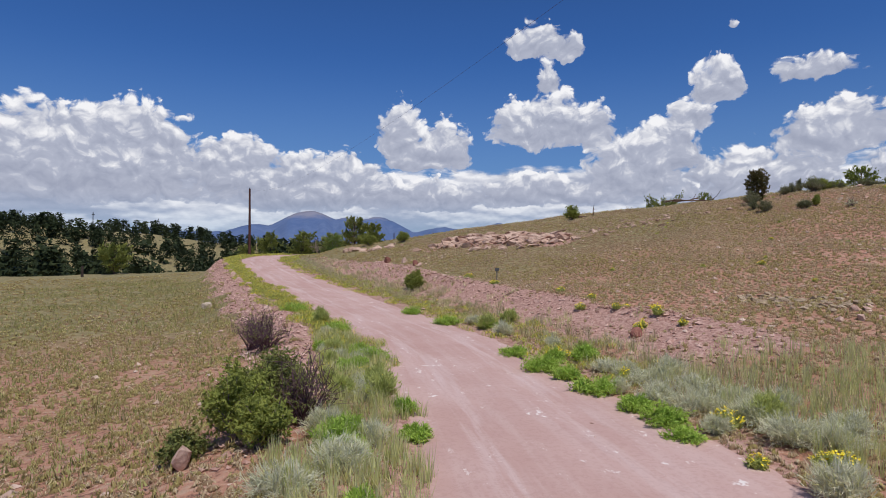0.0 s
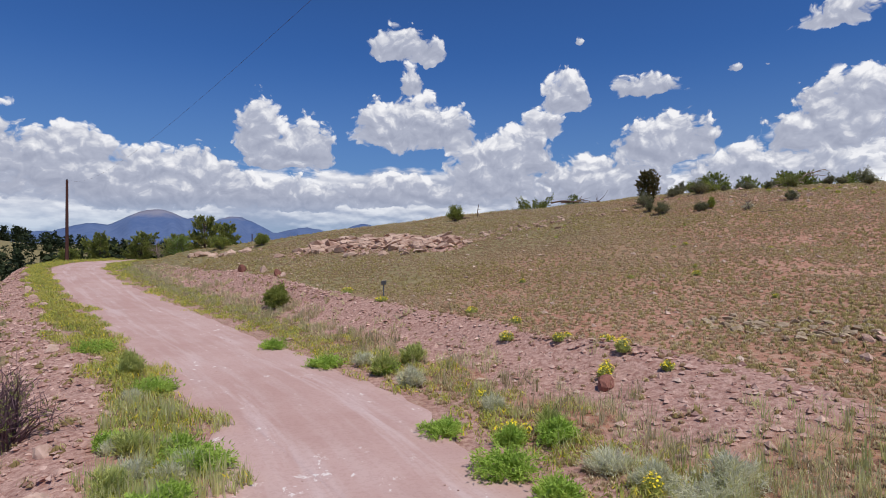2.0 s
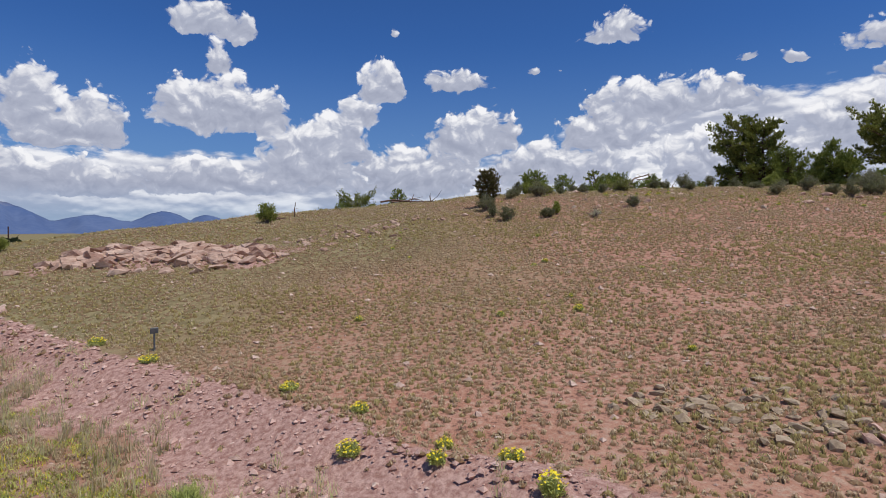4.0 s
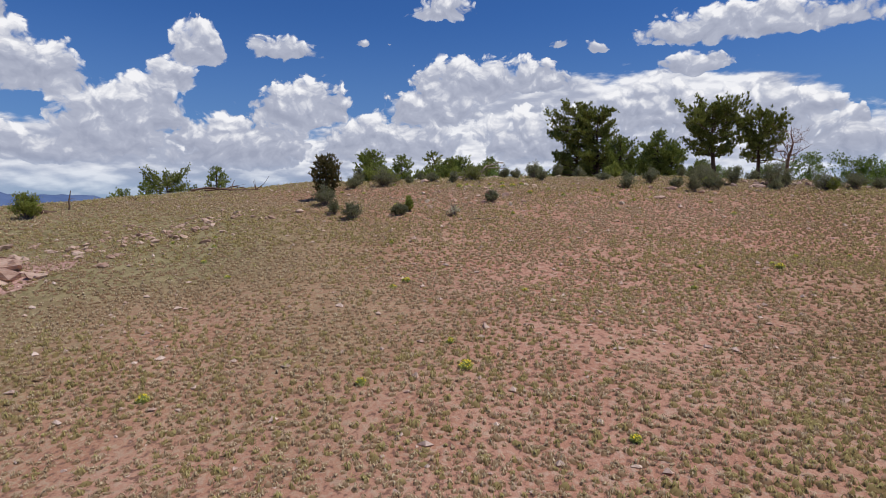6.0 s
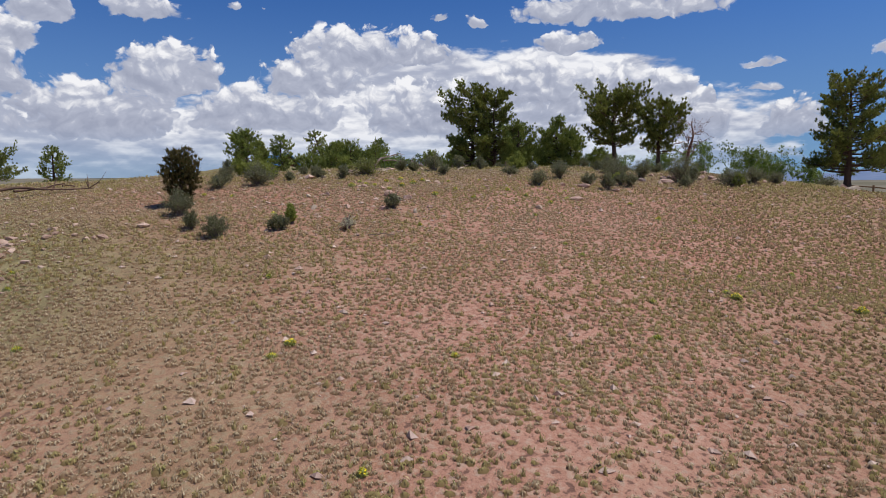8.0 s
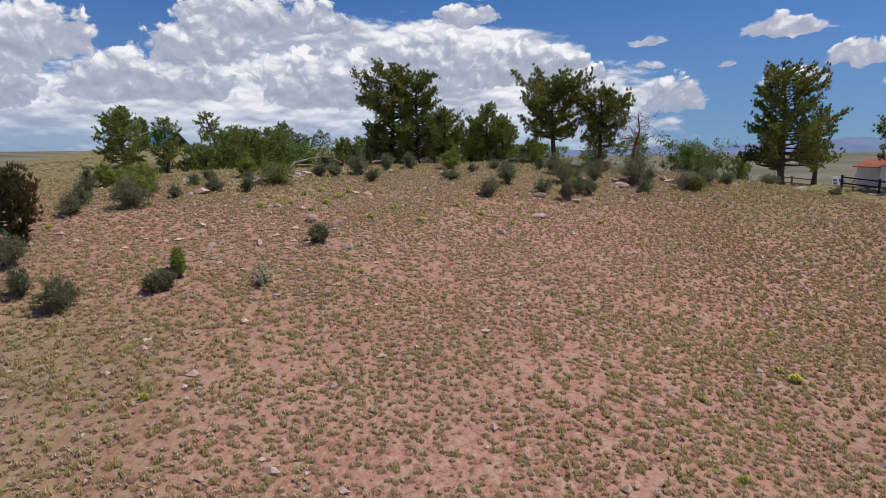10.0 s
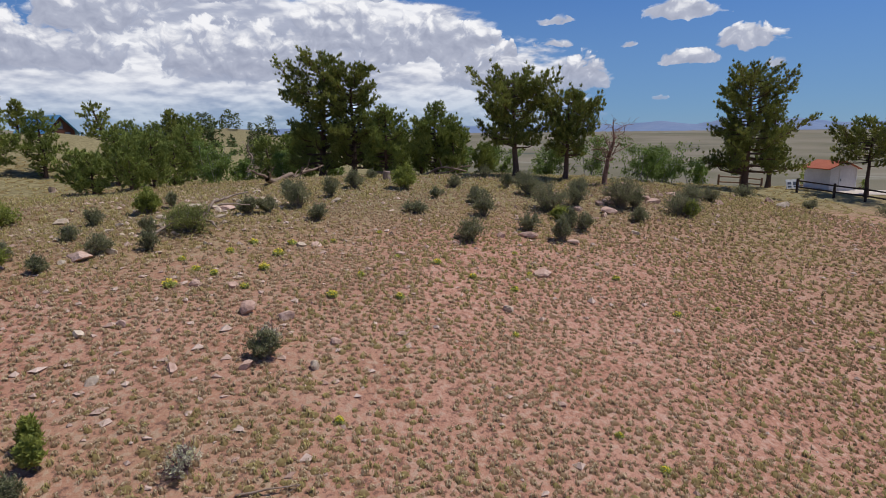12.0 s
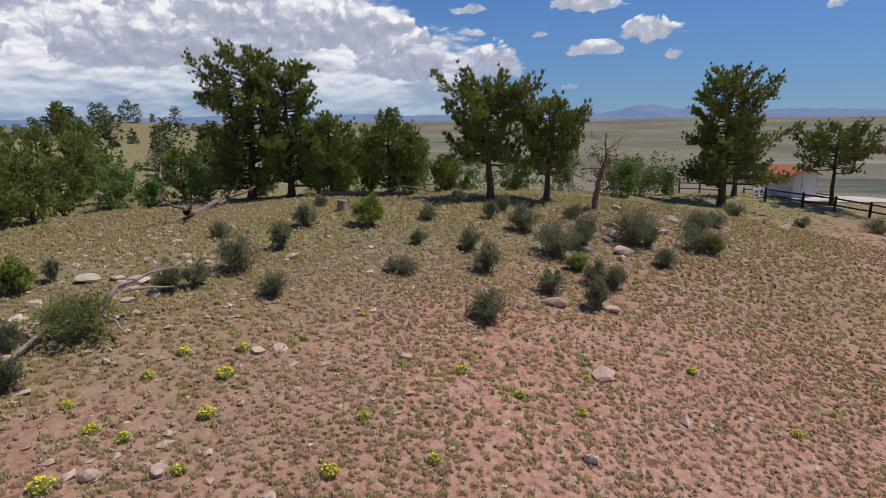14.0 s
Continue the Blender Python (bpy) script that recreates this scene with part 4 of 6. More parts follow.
def grow_tufts():
    near = []
    for gap, lo, hi, zone, seed in ((0.135, 0, 9.5, 0, 1), (0.155, 9.5, 18, 1, 2), (0.225, 18, 34, 2, 4)):
        x, y, d, rng = scatter(-16, 62, -4, 66, gap, seed)
        path = reach_of_path(x, y)
        patch = 0.26 * waves(x, y, 5, 41) + 0.22 * waves(x, y, 1.5, 42) + 0.30 * waves(x, y, 0.55, 44)
        hill = y > np.minimum(1.33 * x, 11.5) - 1.5
        ok = hill & (path >= lo) & (path < hi) & keep_off(d, x, y, rng) & (rng.rand(len(x)) < np.clip(0.80 + patch + 0.2 * step(x + y, 56, 74) + 0.25 * step(y - 0.25 * x, 18, 13) * step(x, 8, 14) + (0.5 * waves(x, y, 2.2, 45) - 0.18) * step(x, -2, -6), 0.15, 1.0))
        near.append((x[ok], y[ok], zone, rng))
    for x, y, zone, rng in near:
        green = (rng.rand(len(x)) < np.clip(0.24 + 0.25 * waves(x, y, 9, 43) + 0.4 * step(x, 0, -6) + 0.3 * step(y - 0.15 * x, 19, 12) * step(x, 7, 12) + 0.35 * step(x + y, 64, 78), 0.03, 0.9))
        w, grow, count = ((0.020, 1.0, 15), (0.032, 1.1, 7), (0.055, 1.45, 4))[zone]
        size = (0.05 + 0.075 * rng.rand(len(x)) ** 1.8) * grow
        tall = (0.045 + 0.075 * rng.rand(len(x)) ** 1.5) * grow
        brown = ~green & (rng.rand(len(x)) < 0.85 * step(y - 0.3 * x, 16, 10) * step(x, 10, 18))
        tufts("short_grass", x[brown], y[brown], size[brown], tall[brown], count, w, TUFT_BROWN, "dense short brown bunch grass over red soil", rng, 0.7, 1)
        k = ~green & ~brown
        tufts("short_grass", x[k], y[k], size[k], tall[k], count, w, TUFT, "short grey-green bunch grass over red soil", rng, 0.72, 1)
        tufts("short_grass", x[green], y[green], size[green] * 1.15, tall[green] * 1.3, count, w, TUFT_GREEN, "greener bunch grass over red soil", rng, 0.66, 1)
    x, y, d, rng = scatter(-60, 100, -15, 115, 0.6, 3)
    path = reach_of_path(x, y)
    hill = y > np.minimum(1.33 * x, 11.5) - 1.5
    ok = hill & ((path >= 34) | ((x < -15) & (path > 15))) & keep_off(d, x, y, rng) & (path < 62) & (rng.rand(len(x)) < 0.8)
    x, y = x[ok], y[ok]
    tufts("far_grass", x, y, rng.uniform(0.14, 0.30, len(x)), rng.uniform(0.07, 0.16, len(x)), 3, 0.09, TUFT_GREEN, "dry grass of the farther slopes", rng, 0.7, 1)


def grow_verge():
    # tall green grass along the near side of the road
    x, y, d, rng = scatter(-26, 10, 0, 76, 0.16, 5)
    d = d + 0.35 * waves(x, y, 2.4, 51)
    left = (d < -1.95) & (d > -3.3) & (rng.rand(len(x)) < 0.75)
    edge = y + 2.5 * waves(x, y, 3, 56)
    far_left = left & (edge > 13)
    near_left = left & (edge <= 16)
    k = near_left
    tufts("verge_grass", x[k], y[k], rng.uniform(0.08, 0.16, k.sum()), rng.uniform(0.16, 0.42, k.sum()), 22, 0.017, VERGE, "tall green grass along the road edge", rng, cushion=0.2)
    k = far_left
    tufts("verge_mat", x[k], y[k], rng.uniform(0.12, 0.22, k.sum()), rng.uniform(0.08, 0.26, k.sum()), 24, 0.02, YELLOW_GREEN, "yellow-green flowering mat along the road edge", rng)
    right = (d > 2.0) & (d < 3.7) & (y > 11) & (rng.rand(len(x)) < 0.5 * (0.75 + 0.6 * waves(x, y, 1.3, 58)))
    tufts("verge_mat", x[right], y[right], rng.uniform(0.12, 0.22, right.sum()), rng.uniform(0.10, 0.2, right.sum()), 24, 0.02, YELLOW_GREEN, "yellow-green low plants along the road edge", rng)
    # thin straw on the foot of the bank, and a thicker stand where the bank ends
    x, y, d, rng = scatter(-14, 18, 2, 60, 0.2, 6)
    straw = (d > 2.7) & (d < 4.7 + 0.8 * waves(x, y, 4, 52)) & (y > 9) & (rng.rand(len(x)) < 0.62 * (0.55 + 0.6 * waves(x, y, 1.6, 53)))
    tufts("straw_grass", x[straw], y[straw], rng.uniform(0.09, 0.20, straw.sum()), rng.uniform(0.12, 0.40, straw.sum()), 22, 0.014, STRAW, "thin straw-coloured grass on the gravel bank", rng, cushion=0.15)
    greens = (d > 2.7) & (d < 5.0 + 1.0 * waves(x, y, 3, 54)) & (y > 9) & (rng.rand(len(x)) < 0.16)
    tufts("bank_weeds", x[greens], y[greens], rng.uniform(0.12, 0.24, greens.sum()), rng.uniform(0.10, 0.34, greens.sum()), 22, 0.013, VERGE, "pale green weeds at the foot of the bank", rng, cushion=0.3)
    stand = (d > 3.0) & (d < 8.8) & (y > 2) & (y < 14.0 - 0.25 * d) & (rng.rand(len(x)) < np.where(y < 10.5, 0.75, 0.35))
    tufts("tall_grass", x[stand], y[stand], rng.uniform(0.08, 0.18, stand.sum()), rng.uniform(0.22, 0.5, stand.sum()), 24, 0.013, VERGE, "tall pale green grass beside the bank", rng, cushion=0.25)
    # the damp edge of the field below the road
    x, y, d, rng = scatter(-30, 0, 0, 52, 0.24, 7)
    low = (d < -4.6) & (d > -26.0) & (rng.rand(len(x)) < 0.50 * step(d, -30, -7) * (0.62 + 0.5 * waves(x, y, 5, 55) + 0.35 * waves(x, y, 1.4, 57)))
    tufts("field_grass", x[low], y[low], rng.uniform(0.09, 0.20, low.sum()), rng.uniform(0.10, 0.30, low.sum()), 13, 0.022, FIELD, "green grass below the road bank", rng)


FIELD = leafy("field_grass_blades", (0.27, 0.27, 0.095), (0.45, 0.43, 0.17), tip=(0.50, 0.36, 0.20), scale=0.5, through_light=0.3)
YELLOW_GREEN = leafy("yellow_green_mat", (0.30, 0.36, 0.08), (0.62, 0.59, 0.17), tip=(0.80, 0.66, 0.07), scale=1.2, through_light=0.35)
grow_tufts()
grow_verge()


def strew(name, x, y, size, mat, label, rng, flat=0.6):
    """Loose stones, all in one mesh: chipped eight-sided lumps."""
    unit = np.array([(1, 0, 0), (0, 1, 0), (-1, 0, 0), (0, -1, 0), (0, 0, 1), (0, 0, -1.0)])
    tri = np.array([(0, 1, 4), (1, 2, 4), (2, 3, 4), (3, 0, 4), (1, 0, 5), (2, 1, 5), (3, 2, 5), (0, 3, 5)])
    n = len(x)
    v = np.repeat(unit[None], n, 0) * rng.uniform(0.55, 1.25, (n, 6, 1)) + rng.normal(0, 0.18, (n, 6, 3))
    v *= size[:, None, None] * np.array([1, 1, flat])
    a = rng.uniform(0, 6.283, n)
    c, s = np.cos(a)[:, None], np.sin(a)[:, None]
    v = np.stack([v[..., 0] * c - v[..., 1] * s, v[..., 0] * s + v[..., 1] * c, v[..., 2]], -1)
    v += np.column_stack([x, y, height(x, y) + size * flat * 0.25])[:, None]
    f = tri[None] + (np.arange(n) * 6)[:, None, None]
    ob = mesh_object(name, v.reshape(-1, 3), f.reshape(-1, 3), mat)
    return tagged(ob, label, "stones", kind="stuff")


x, y, d, rng = scatter(-22, 18, 3, 60, 0.105, 8)
ww = 0.45 * waves(x, y, 3.0, 21)
bank = (((d + ww > 4.0) & (d + 0.5 * ww < bank_crest(y) + 0.2) & (y > 12)) | ((-d + ww > 3.0) & (-d + ww < 5.0) & (y > 7))) & (rng.rand(len(x)) < 0.5)
strew("bank_gravel", x[bank], y[bank], 0.018 + 0.085 * rng.rand(bank.sum()) ** 4, PINK_STONE, "broken pink stone on the road banks", rng)
lumps = bank & (rng.rand(len(x)) < 0.09)
strew("bank_rubble", x[lumps], y[lumps], rng.uniform(0.03, 0.085, lumps.sum()), PINK_STONE, "fist-sized broken pink stones on the road banks", rng, 0.75)
x, y, d, rng = scatter(-10, 50, 2, 48, 0.33, 9)
some = (np.abs(d) > 2.4) & (rng.rand(len(x)) < np.clip(0.30 + 0.4 * step(x + 0.6 * y, 42, 58) + 0.12 * waves(x, y, 6, 61), 0.05, 0.8))
strew("hill_stones", x[some], y[some], 0.018 + 0.11 * rng.rand(some.sum()) ** 4.5, HILL_STONE, "scattered pale stones on the hillside", rng)
x, y, d, rng = scatter(22, 42, 28, 44, 0.55, 12)
loose = rng.rand(len(x)) < 0.30 * step(y - 0.35 * x, 17, 24)
strew("crest_stones", x[loose], y[loose], rng.uniform(0.05, 0.15, loose.sum()), HILL_STONE, "pale stones strewn below the crest", rng, 0.5)
x, y, d, rng = scatter(-22, 8, 2, 70, 0.30, 10)
on = (np.abs(d) < 2.2) & (rng.rand(len(x)) < 0.35)
strew("road_pebbles", x[on], y[on], 0.008 + 0.02 * rng.rand(on.sum()) ** 3, PINK_STONE, "small loose stones on the dirt road", rng)

# ---- trees ----
RIDGE = "pines on the ridge"
pine("pine_tree", 53.4, 42.4, 7.2, 4.8, 3, "tall dark green pine on the ridge crest", 0.10, group=RIDGE, twiggy=True, needle=(22, 0.215, 0.042), dense=1.4, shape=((0.1, 0.75), (0.3, 1.0), (0.55, 0.85), (0.72, 0.8), (0.9, 0.6), (1.0, 0.25)))
pine("pine_tree", 53.9, 45.0, 8.2, 5.6, 5, "tall dense pine with ragged top on the ridge", 0.05, group=RIDGE, twiggy=True, needle=(22, 0.215, 0.042), dense=1.3, lean=(0.0, -0.07), shape=((0.05, 0.75), (0.25, 0.9), (0.45, 0.72), (0.55, 0.8), (0.66, 1.05), (0.8, 0.85), (0.9, 0.6), (1.0, 0.25)), lopside=(0.0, 0.15))
pine("pine_tree", 49.9, 30.85, 5.45, 4.5, 8, "open flat-topped pine with bare lower trunk", 0.30, flat=0.7, group=RIDGE, twiggy=True, needle=(22, 0.215, 0.042), dense=1.3, thick=0.032, shape=((0.3, 0.75), (0.36, 0.95), (0.48, 0.85), (0.56, 0.6), (0.68, 1.05), (0.82, 0.95), (0.93, 0.6), (1.0, 0.3)))
pine("pine_tree", 50.6, 28.1, 4.8, 3.6, 11, "rounded pine beside a dead tree", 0.26, flat=0.5, group=RIDGE, twiggy=True, needle=(22, 0.215, 0.042), dense=1.3, thick=0.03)
pine("pine_tree", 59.7, 16.5, 8.2, 6.4, 14, "tall wind-shaped pine near the white shed", 0.16, group=RIDGE, twiggy=True, needle=(22, 0.215, 0.042), dense=1.3, thick=0.03, lopside=(0.0, -0.14), shape=((0.12, 0.85), (0.22, 1.1), (0.38, 1.0), (0.50, 0.75), (0.58, 0.45), (0.66, 0.75), (0.80, 0.72), (0.9, 0.5), (1.0, 0.22)))
pine("pine_tree", 66.0, 6.7, 5.4, 5.8, 17, "spreading pine beside the rail fence", 0.42, flat=0.5, group=RIDGE, twiggy=True, needle=(22, 0.22, 0.042), sparse=0.1)
pine("pine_tree", 66.8, 13.2, 6.4, 3.4, 19, "slim pine with bare twigs behind the tall pine", 0.15, flat=0.2, group=RIDGE, twiggy=True, needle=(22, 0.22, 0.042), sparse=0.45)

BETWEEN = "small pines between the tall ones"
LIGHT_TUFT, FAR_TUFT = (13, 0.22, 0.055), (9, 0.32, 0.10)
for i, (x, y, tall, wide) in enumerate([(53.0, 39.8, 4.5, 3.2), (54.8, 38.0, 3.4, 2.0), (53.2, 36.5, 4.6, 3.0), (53.4, 35.4, 3.4, 2.6), (57.0, 40.4, 3.2, 2.6), (56.0, 41.6, 3.6, 2.8), (55.0, 33.6, 2.0, 1.6)]):
    pine("small_pine", x, y, tall, wide, 30 + i, "bushy small pine with foliage to the ground", 0.05, flat=0.05, needles=NEEDLES_YOUNG, group=BETWEEN, dense=1.4, needle=(14, 0.22, 0.05))

MEADOW = "young pines behind the crest"
for i, (x, y, tall, wide) in enumerate([(49.2, 69.2, 5.2, 4.6), (52.3, 67.4, 5.0, 3.0), (45.0, 56.8, 2.6, 2.2), (43.0, 51.2, 3.0, 1.8), (45.2, 51.6, 3.3, 2.0), (48.6, 52.8, 3.0, 2.2), (46.6, 54.0, 3.6, 2.0), (57.4, 58.6, 4.4, 2.8), (60.0, 60.0, 5.4, 3.0), (55.0, 62.0, 4.6, 2.6), (52.0, 60.5, 4.2, 2.8), (63.5, 66.5, 4.6, 2.8), (60.5, 49.5, 4.8, 3.6), (63.0, 52.5, 4.4, 3.0), (56.4, 50.6, 3.4, 2.4), (42.6, 53.4, 2.2, 1.6)]):
    pine("young_pine", x, y, tall, wide * 1.05, 50 + i, "young bushy pine in dry grass behind the crest", 0.05, flat=0.0, needles=NEEDLES_YOUNG, group=MEADOW, needle=LIGHT_TUFT, dense=1.2)
pine("crooked_pine", 58.6, 66.6, 5.9, 3.4, 71, "crooked old pine with bare limbs and a tilted top", 0.45, lean=(-0.12, 0.22), flat=-0.2, sparse=0.35, needle=LIGHT_TUFT)
pine("tall_pine", 92.0, 121.0, 8.4, 3.6, 72, "tall far pine behind the blue-roofed cabin", 0.35, flat=0.0, needle=FAR_TUFT)
pine("tall_pine", 95.5, 120.0, 6.4, 3.0, 73, "lower far pine behind the blue-roofed cabin", 0.25, flat=0.1, needle=FAR_TUFT)
pine("tall_pine", 128.0, 116.0, 8.6, 4.0, 74, "dark far pine beside the cabin", 0.1, flat=0.3, needle=FAR_TUFT)
# trees past the hill's northern skyline, by place, height and spread
for i, (x, y, tall, wide) in enumerate([(28.0, 88.0, 4.6, 3.2), (30.4, 87.5, 5.2, 2.2), (36.7, 83.0, 5.4, 3.2)]):
    pine("skyline_pine", x, y, tall, wide, 80 + i, "pine showing over the hill's skyline", 0.1, flat=0.2, needles=NEEDLES_YOUNG, group="pines on the skyline", needle=LIGHT_TUFT)
pine("flat_pine", 33.6, 88.0, 5.6, 6.4, 88, "flat-topped windblown pine on the skyline", 0.6, lean=(-0.12, 0.05), flat=0.9, sparse=0.2, needle=LIGHT_TUFT)
pine("rusty_pine", 21.0, 39.4, 2.1, 1.15, 89, "small dying pine with rusty brown needles", 0.05, flat=0.2, needles=RUST, needle=(16, 0.16, 0.036), dense=2.0)

# pines past the road's bend and on the near slopes of the valley
for i, (x, y, tall, wide) in enumerate([(-30.5, 104, 7.6, 5.0), (-24.0, 101, 6.8, 5.2), (-12.5, 83, 5.2, 4.2), (-9.6, 80, 4.2, 3.6), (-17.5, 93, 5.2, 4.6), (-40.5, 72.5, 3.4, 4.2), (-36.0, 108, 6.4, 4.4), (-20.0, 110, 6.0, 4.5)]):
    pine("roadside_pine", x, y, tall, wide, 100 + i, "dark pine past the bend of the road", 0.1, flat=0.2, group="pines past the bend", needle=FAR_TUFT)
dead_tree(49.0, 25.9, 3.6, 111, "reddish dead tree with bare crooked branches", RED_DEADWOOD, (0.03, -0.03))
for i, (x, y) in enumerate([(-19.0, 90.0), (63.5, 57.0)]):
    dead_tree(x, y, 4.2, 114 + i, "bare grey dead tree with crooked limbs", DEADWOOD)

for i, (x, y, tall, wide) in enumerate([(58.0, 23.0, 2.2, 3.0), (60.0, 21.2, 2.5, 3.0), (58.8, 26.2, 2.4, 3.0), (62.8, 21.4, 2.2, 2.6), (64.5, 18.6, 1.9, 2.2), (57.2, 33.4, 1.9, 2.6), (58.5, 30.0, 1.9, 2.6), (57.0, 36.0, 1.8, 2.2), (52.6, 52.6, 2.5, 2.4), (55.2, 54.4, 2.8, 2.6), (54.6, 48.6, 2.0, 2.4), (51.0, 49.6, 1.6, 1.8), (-14.8, 82.0, 2.4, 3.2), (59.0, 46.4, 1.8, 2.0)]):
    broad_tree("aspen_thicket", x, y, tall * 1.05, wide * 1.2, 130 + i, "thicket of young aspens with bright green leaves", ASPEN, "aspen thickets", leaf=0.11, pieces=2000)


def woods(name, places, low, high, seed, label, mat, boughs=50):
    """Far conifers, all in one mesh: each a stem of ragged boughs narrowing upwards."""
    rng = np.random.RandomState(seed)
    vs = []
    for x, y, z in places:
        tall = rng.uniform(low, high)
        wide = tall * rng.uniform(0.30, 0.50)
        k = boughs
        bough = 0.105 * math.sqrt(50 / k)
        u = rng.uniform(0.05, 0.97, k)
        a = rng.uniform(0, 6.283, k)
        r = wide * np.clip(1.12 - u, 0, 1) ** 0.55 * np.clip(u * 3.2, 0.35, 1) * np.sqrt(rng.uniform(0.05, 1.0, k)) * 0.85
        c = np.column_stack([np.cos(a) * r, np.sin(a) * r, u * tall])
        v = c[:, None] + rng.normal(0, bough * tall, (k, 3, 3)) * np.array([1, 1, 0.8])
        stem = np.array([[(-0.1, 0, -1), (0.1, 0, -1), (0, 0, tall)], [(0, -0.1, -1), (0, 0.1, -1), (0, 0, tall)]])
        vs.append(np.concatenate([v, stem]) + np.array([x, y, z]))
    v = np.concatenate(vs).reshape(-1, 3)
    ob = mesh_object(name, v, np.arange(len(v)).reshape(-1, 3), mat)
    return tagged(ob, label, "woods", kind="stuff")


def stands(n, seed, x0, x1, y0, y1, test):
    rng = np.random.RandomState(seed)
    x, y = rng.uniform(x0, x1, n), rng.uniform(y0, y1, n)
    ok = test(x, y, rng)
    return np.column_stack([x[ok], y[ok], height(x[ok], y[ok]) - 0.1])


def wooded(x, y, rng):
    valley = -0.55 * x + 0.6 * y > 76
    return valley & (rng.rand(len(x)) < np.clip(0.50 + 0.75 * waves(x, y, 45, 71) + 0.35 * waves(x, y, 14, 74) + 0.4 * step(land(x, y), 6, -2), 0.02, 1))


woods("forest", stands(3600, 1, -330, 10, 75, 330, wooded), 4.2, 7.0, 2, "dark conifer forest covering the far hillside", FOREST, 95)
woods("knoll_woods", stands(700, 3, 85, 330, 55, 230, lambda x, y, r: (0.8 * x - 0.6 * y < 120) & (r.rand(len(x)) < np.clip(0.35 + 0.5 * waves(x, y, 40, 72), 0.04, 1)) & (np.hypot(x - 108, y - 115) > 22) & ~((y > 0.85 * x + 10) & (x < 120))), 4.5, 8, 4, "scattered conifers on the grassy knolls", KNOLL, 220)
woods("far_woods", stands(380, 5, 620, 980, 420, 760, lambda x, y, r: r.rand(len(x)) < 0.9), 9, 14, 6, "dark belt of far woods", FOREST)
woods("plain_bushes", stands(120, 7, 72, 130, -30, 60, lambda x, y, r: r.rand(len(x)) < np.clip(0.4 + 0.6 * waves(x, y, 18, 73), 0, 1)), 1.6, 3.2, 8, "bushes and small trees below the ridge", NEEDLES_YOUNG, 260)


def range_of_hills(name, low_az, high_az, peaks, base, distance, deep, seed, label, mat):
    """A far mountain range: a ridge with spurs running down towards the viewer."""
    rng = np.random.RandomState(seed)
    az = np.radians(np.linspace(low_az, high_az, 140))
    rows_ = 14
    crest = np.full(az.shape, base)
    for a, e, w in peaks:
        crest = np.maximum(crest, e * np.exp(-np.abs((np.degrees(az) - a) / w) ** 1.8))
    edge = step(np.degrees(az), low_az, low_az + 4) * step(np.degrees(az), high_az, high_az - 4)
    v = []
    for j in range(rows_):
        u = j / (rows_ - 1)
        r = distance - deep * (1 - u)
        fold = 0.16 * waves(np.degrees(az) * 1.0, np.full(az.shape, u * 2.0), 2.2, seed) * math.sin(math.pi * u)
        h = np.tan(np.radians(crest * edge)) * r * (u ** 0.8) * (1 + fold) + 14 * (1 - u) * 0 - 20 * (1 - u)
        v.append(np.column_stack([r * np.sin(az), r * np.cos(az), h + 4 + rng.normal(0, 2.0, az.shape) * u]))
    back = v[-1] * np.array([1.04, 1.04, 0]) + [0, 0, -30]
    v.append(back)
    ob = mesh_object(name, np.concatenate(v), grid_faces(len(az), rows_ + 1)[:, ::-1], mat, smooth_faces=True)
    return tagged(ob, label, "mountain", kind="structure")


range_of_hills("mountain_range", -34, 20, [(-12.8, 3.6, 5.2), (-6.4, 3.1, 4.4), (-9.6, 3.0, 3.4), (-17.5, 2.3, 5.0), (0.0, 2.1, 5.0), (5.4, 2.5, 3.6), (9.0, 2.2, 3.0), (-26.0, 1.9, 5.0)], 1.6, 4300, 900, 3, "far mountains tinted haze-blue, with two bare summits", MOUNTAIN)
range_of_hills("hill_range", 44, 126, [(64.0, 0.5, 7.0), (76.0, 0.5, 6.0), (88.0, 0.6, 5.0), (95.0, 0.65, 4.0), (102.0, 1.05, 3.4), (106.0, 0.75, 3.0), (114.0, 0.5, 8.0), (54.0, 0.5, 8.0)], 0.35, 4500, 500, 5, "low hills beyond the plain, tinted haze-blue", FAR_HILLS)

# ---- shrubs, flowers and rocks of the hill ----
# east, north, width, height
SAGE_UPPER = [
    (35.8, 37.3, 1.17, 1.05), (38.1, 37.0, 0.8, 0.95), (41.8, 37.5, 0.95, 0.9), (34.4, 35.8, 0.71, 0.62), (33.8, 38.2, 0.69, 0.8), (34.4, 37.8, 0.64, 0.72),
    (39.2, 39.6, 0.76, 0.53), (36.8, 33.0, 0.97, 0.45), (39.8, 32.9, 0.57, 0.5), (44.3, 33.2, 0.69, 0.6), (39.8, 31.2, 0.84, 0.72), (38.2, 30.6, 0.95, 0.95),
    (34.8, 30.4, 1.13, 0.75), (45.2, 30.7, 0.71, 0.8), (43.3, 29.4, 1.41, 1.1), (40.9, 28.3, 1.75, 1.3), (42.4, 27.2, 1.25, 1.3), (37.4, 28.7, 0.82, 0.72),
]
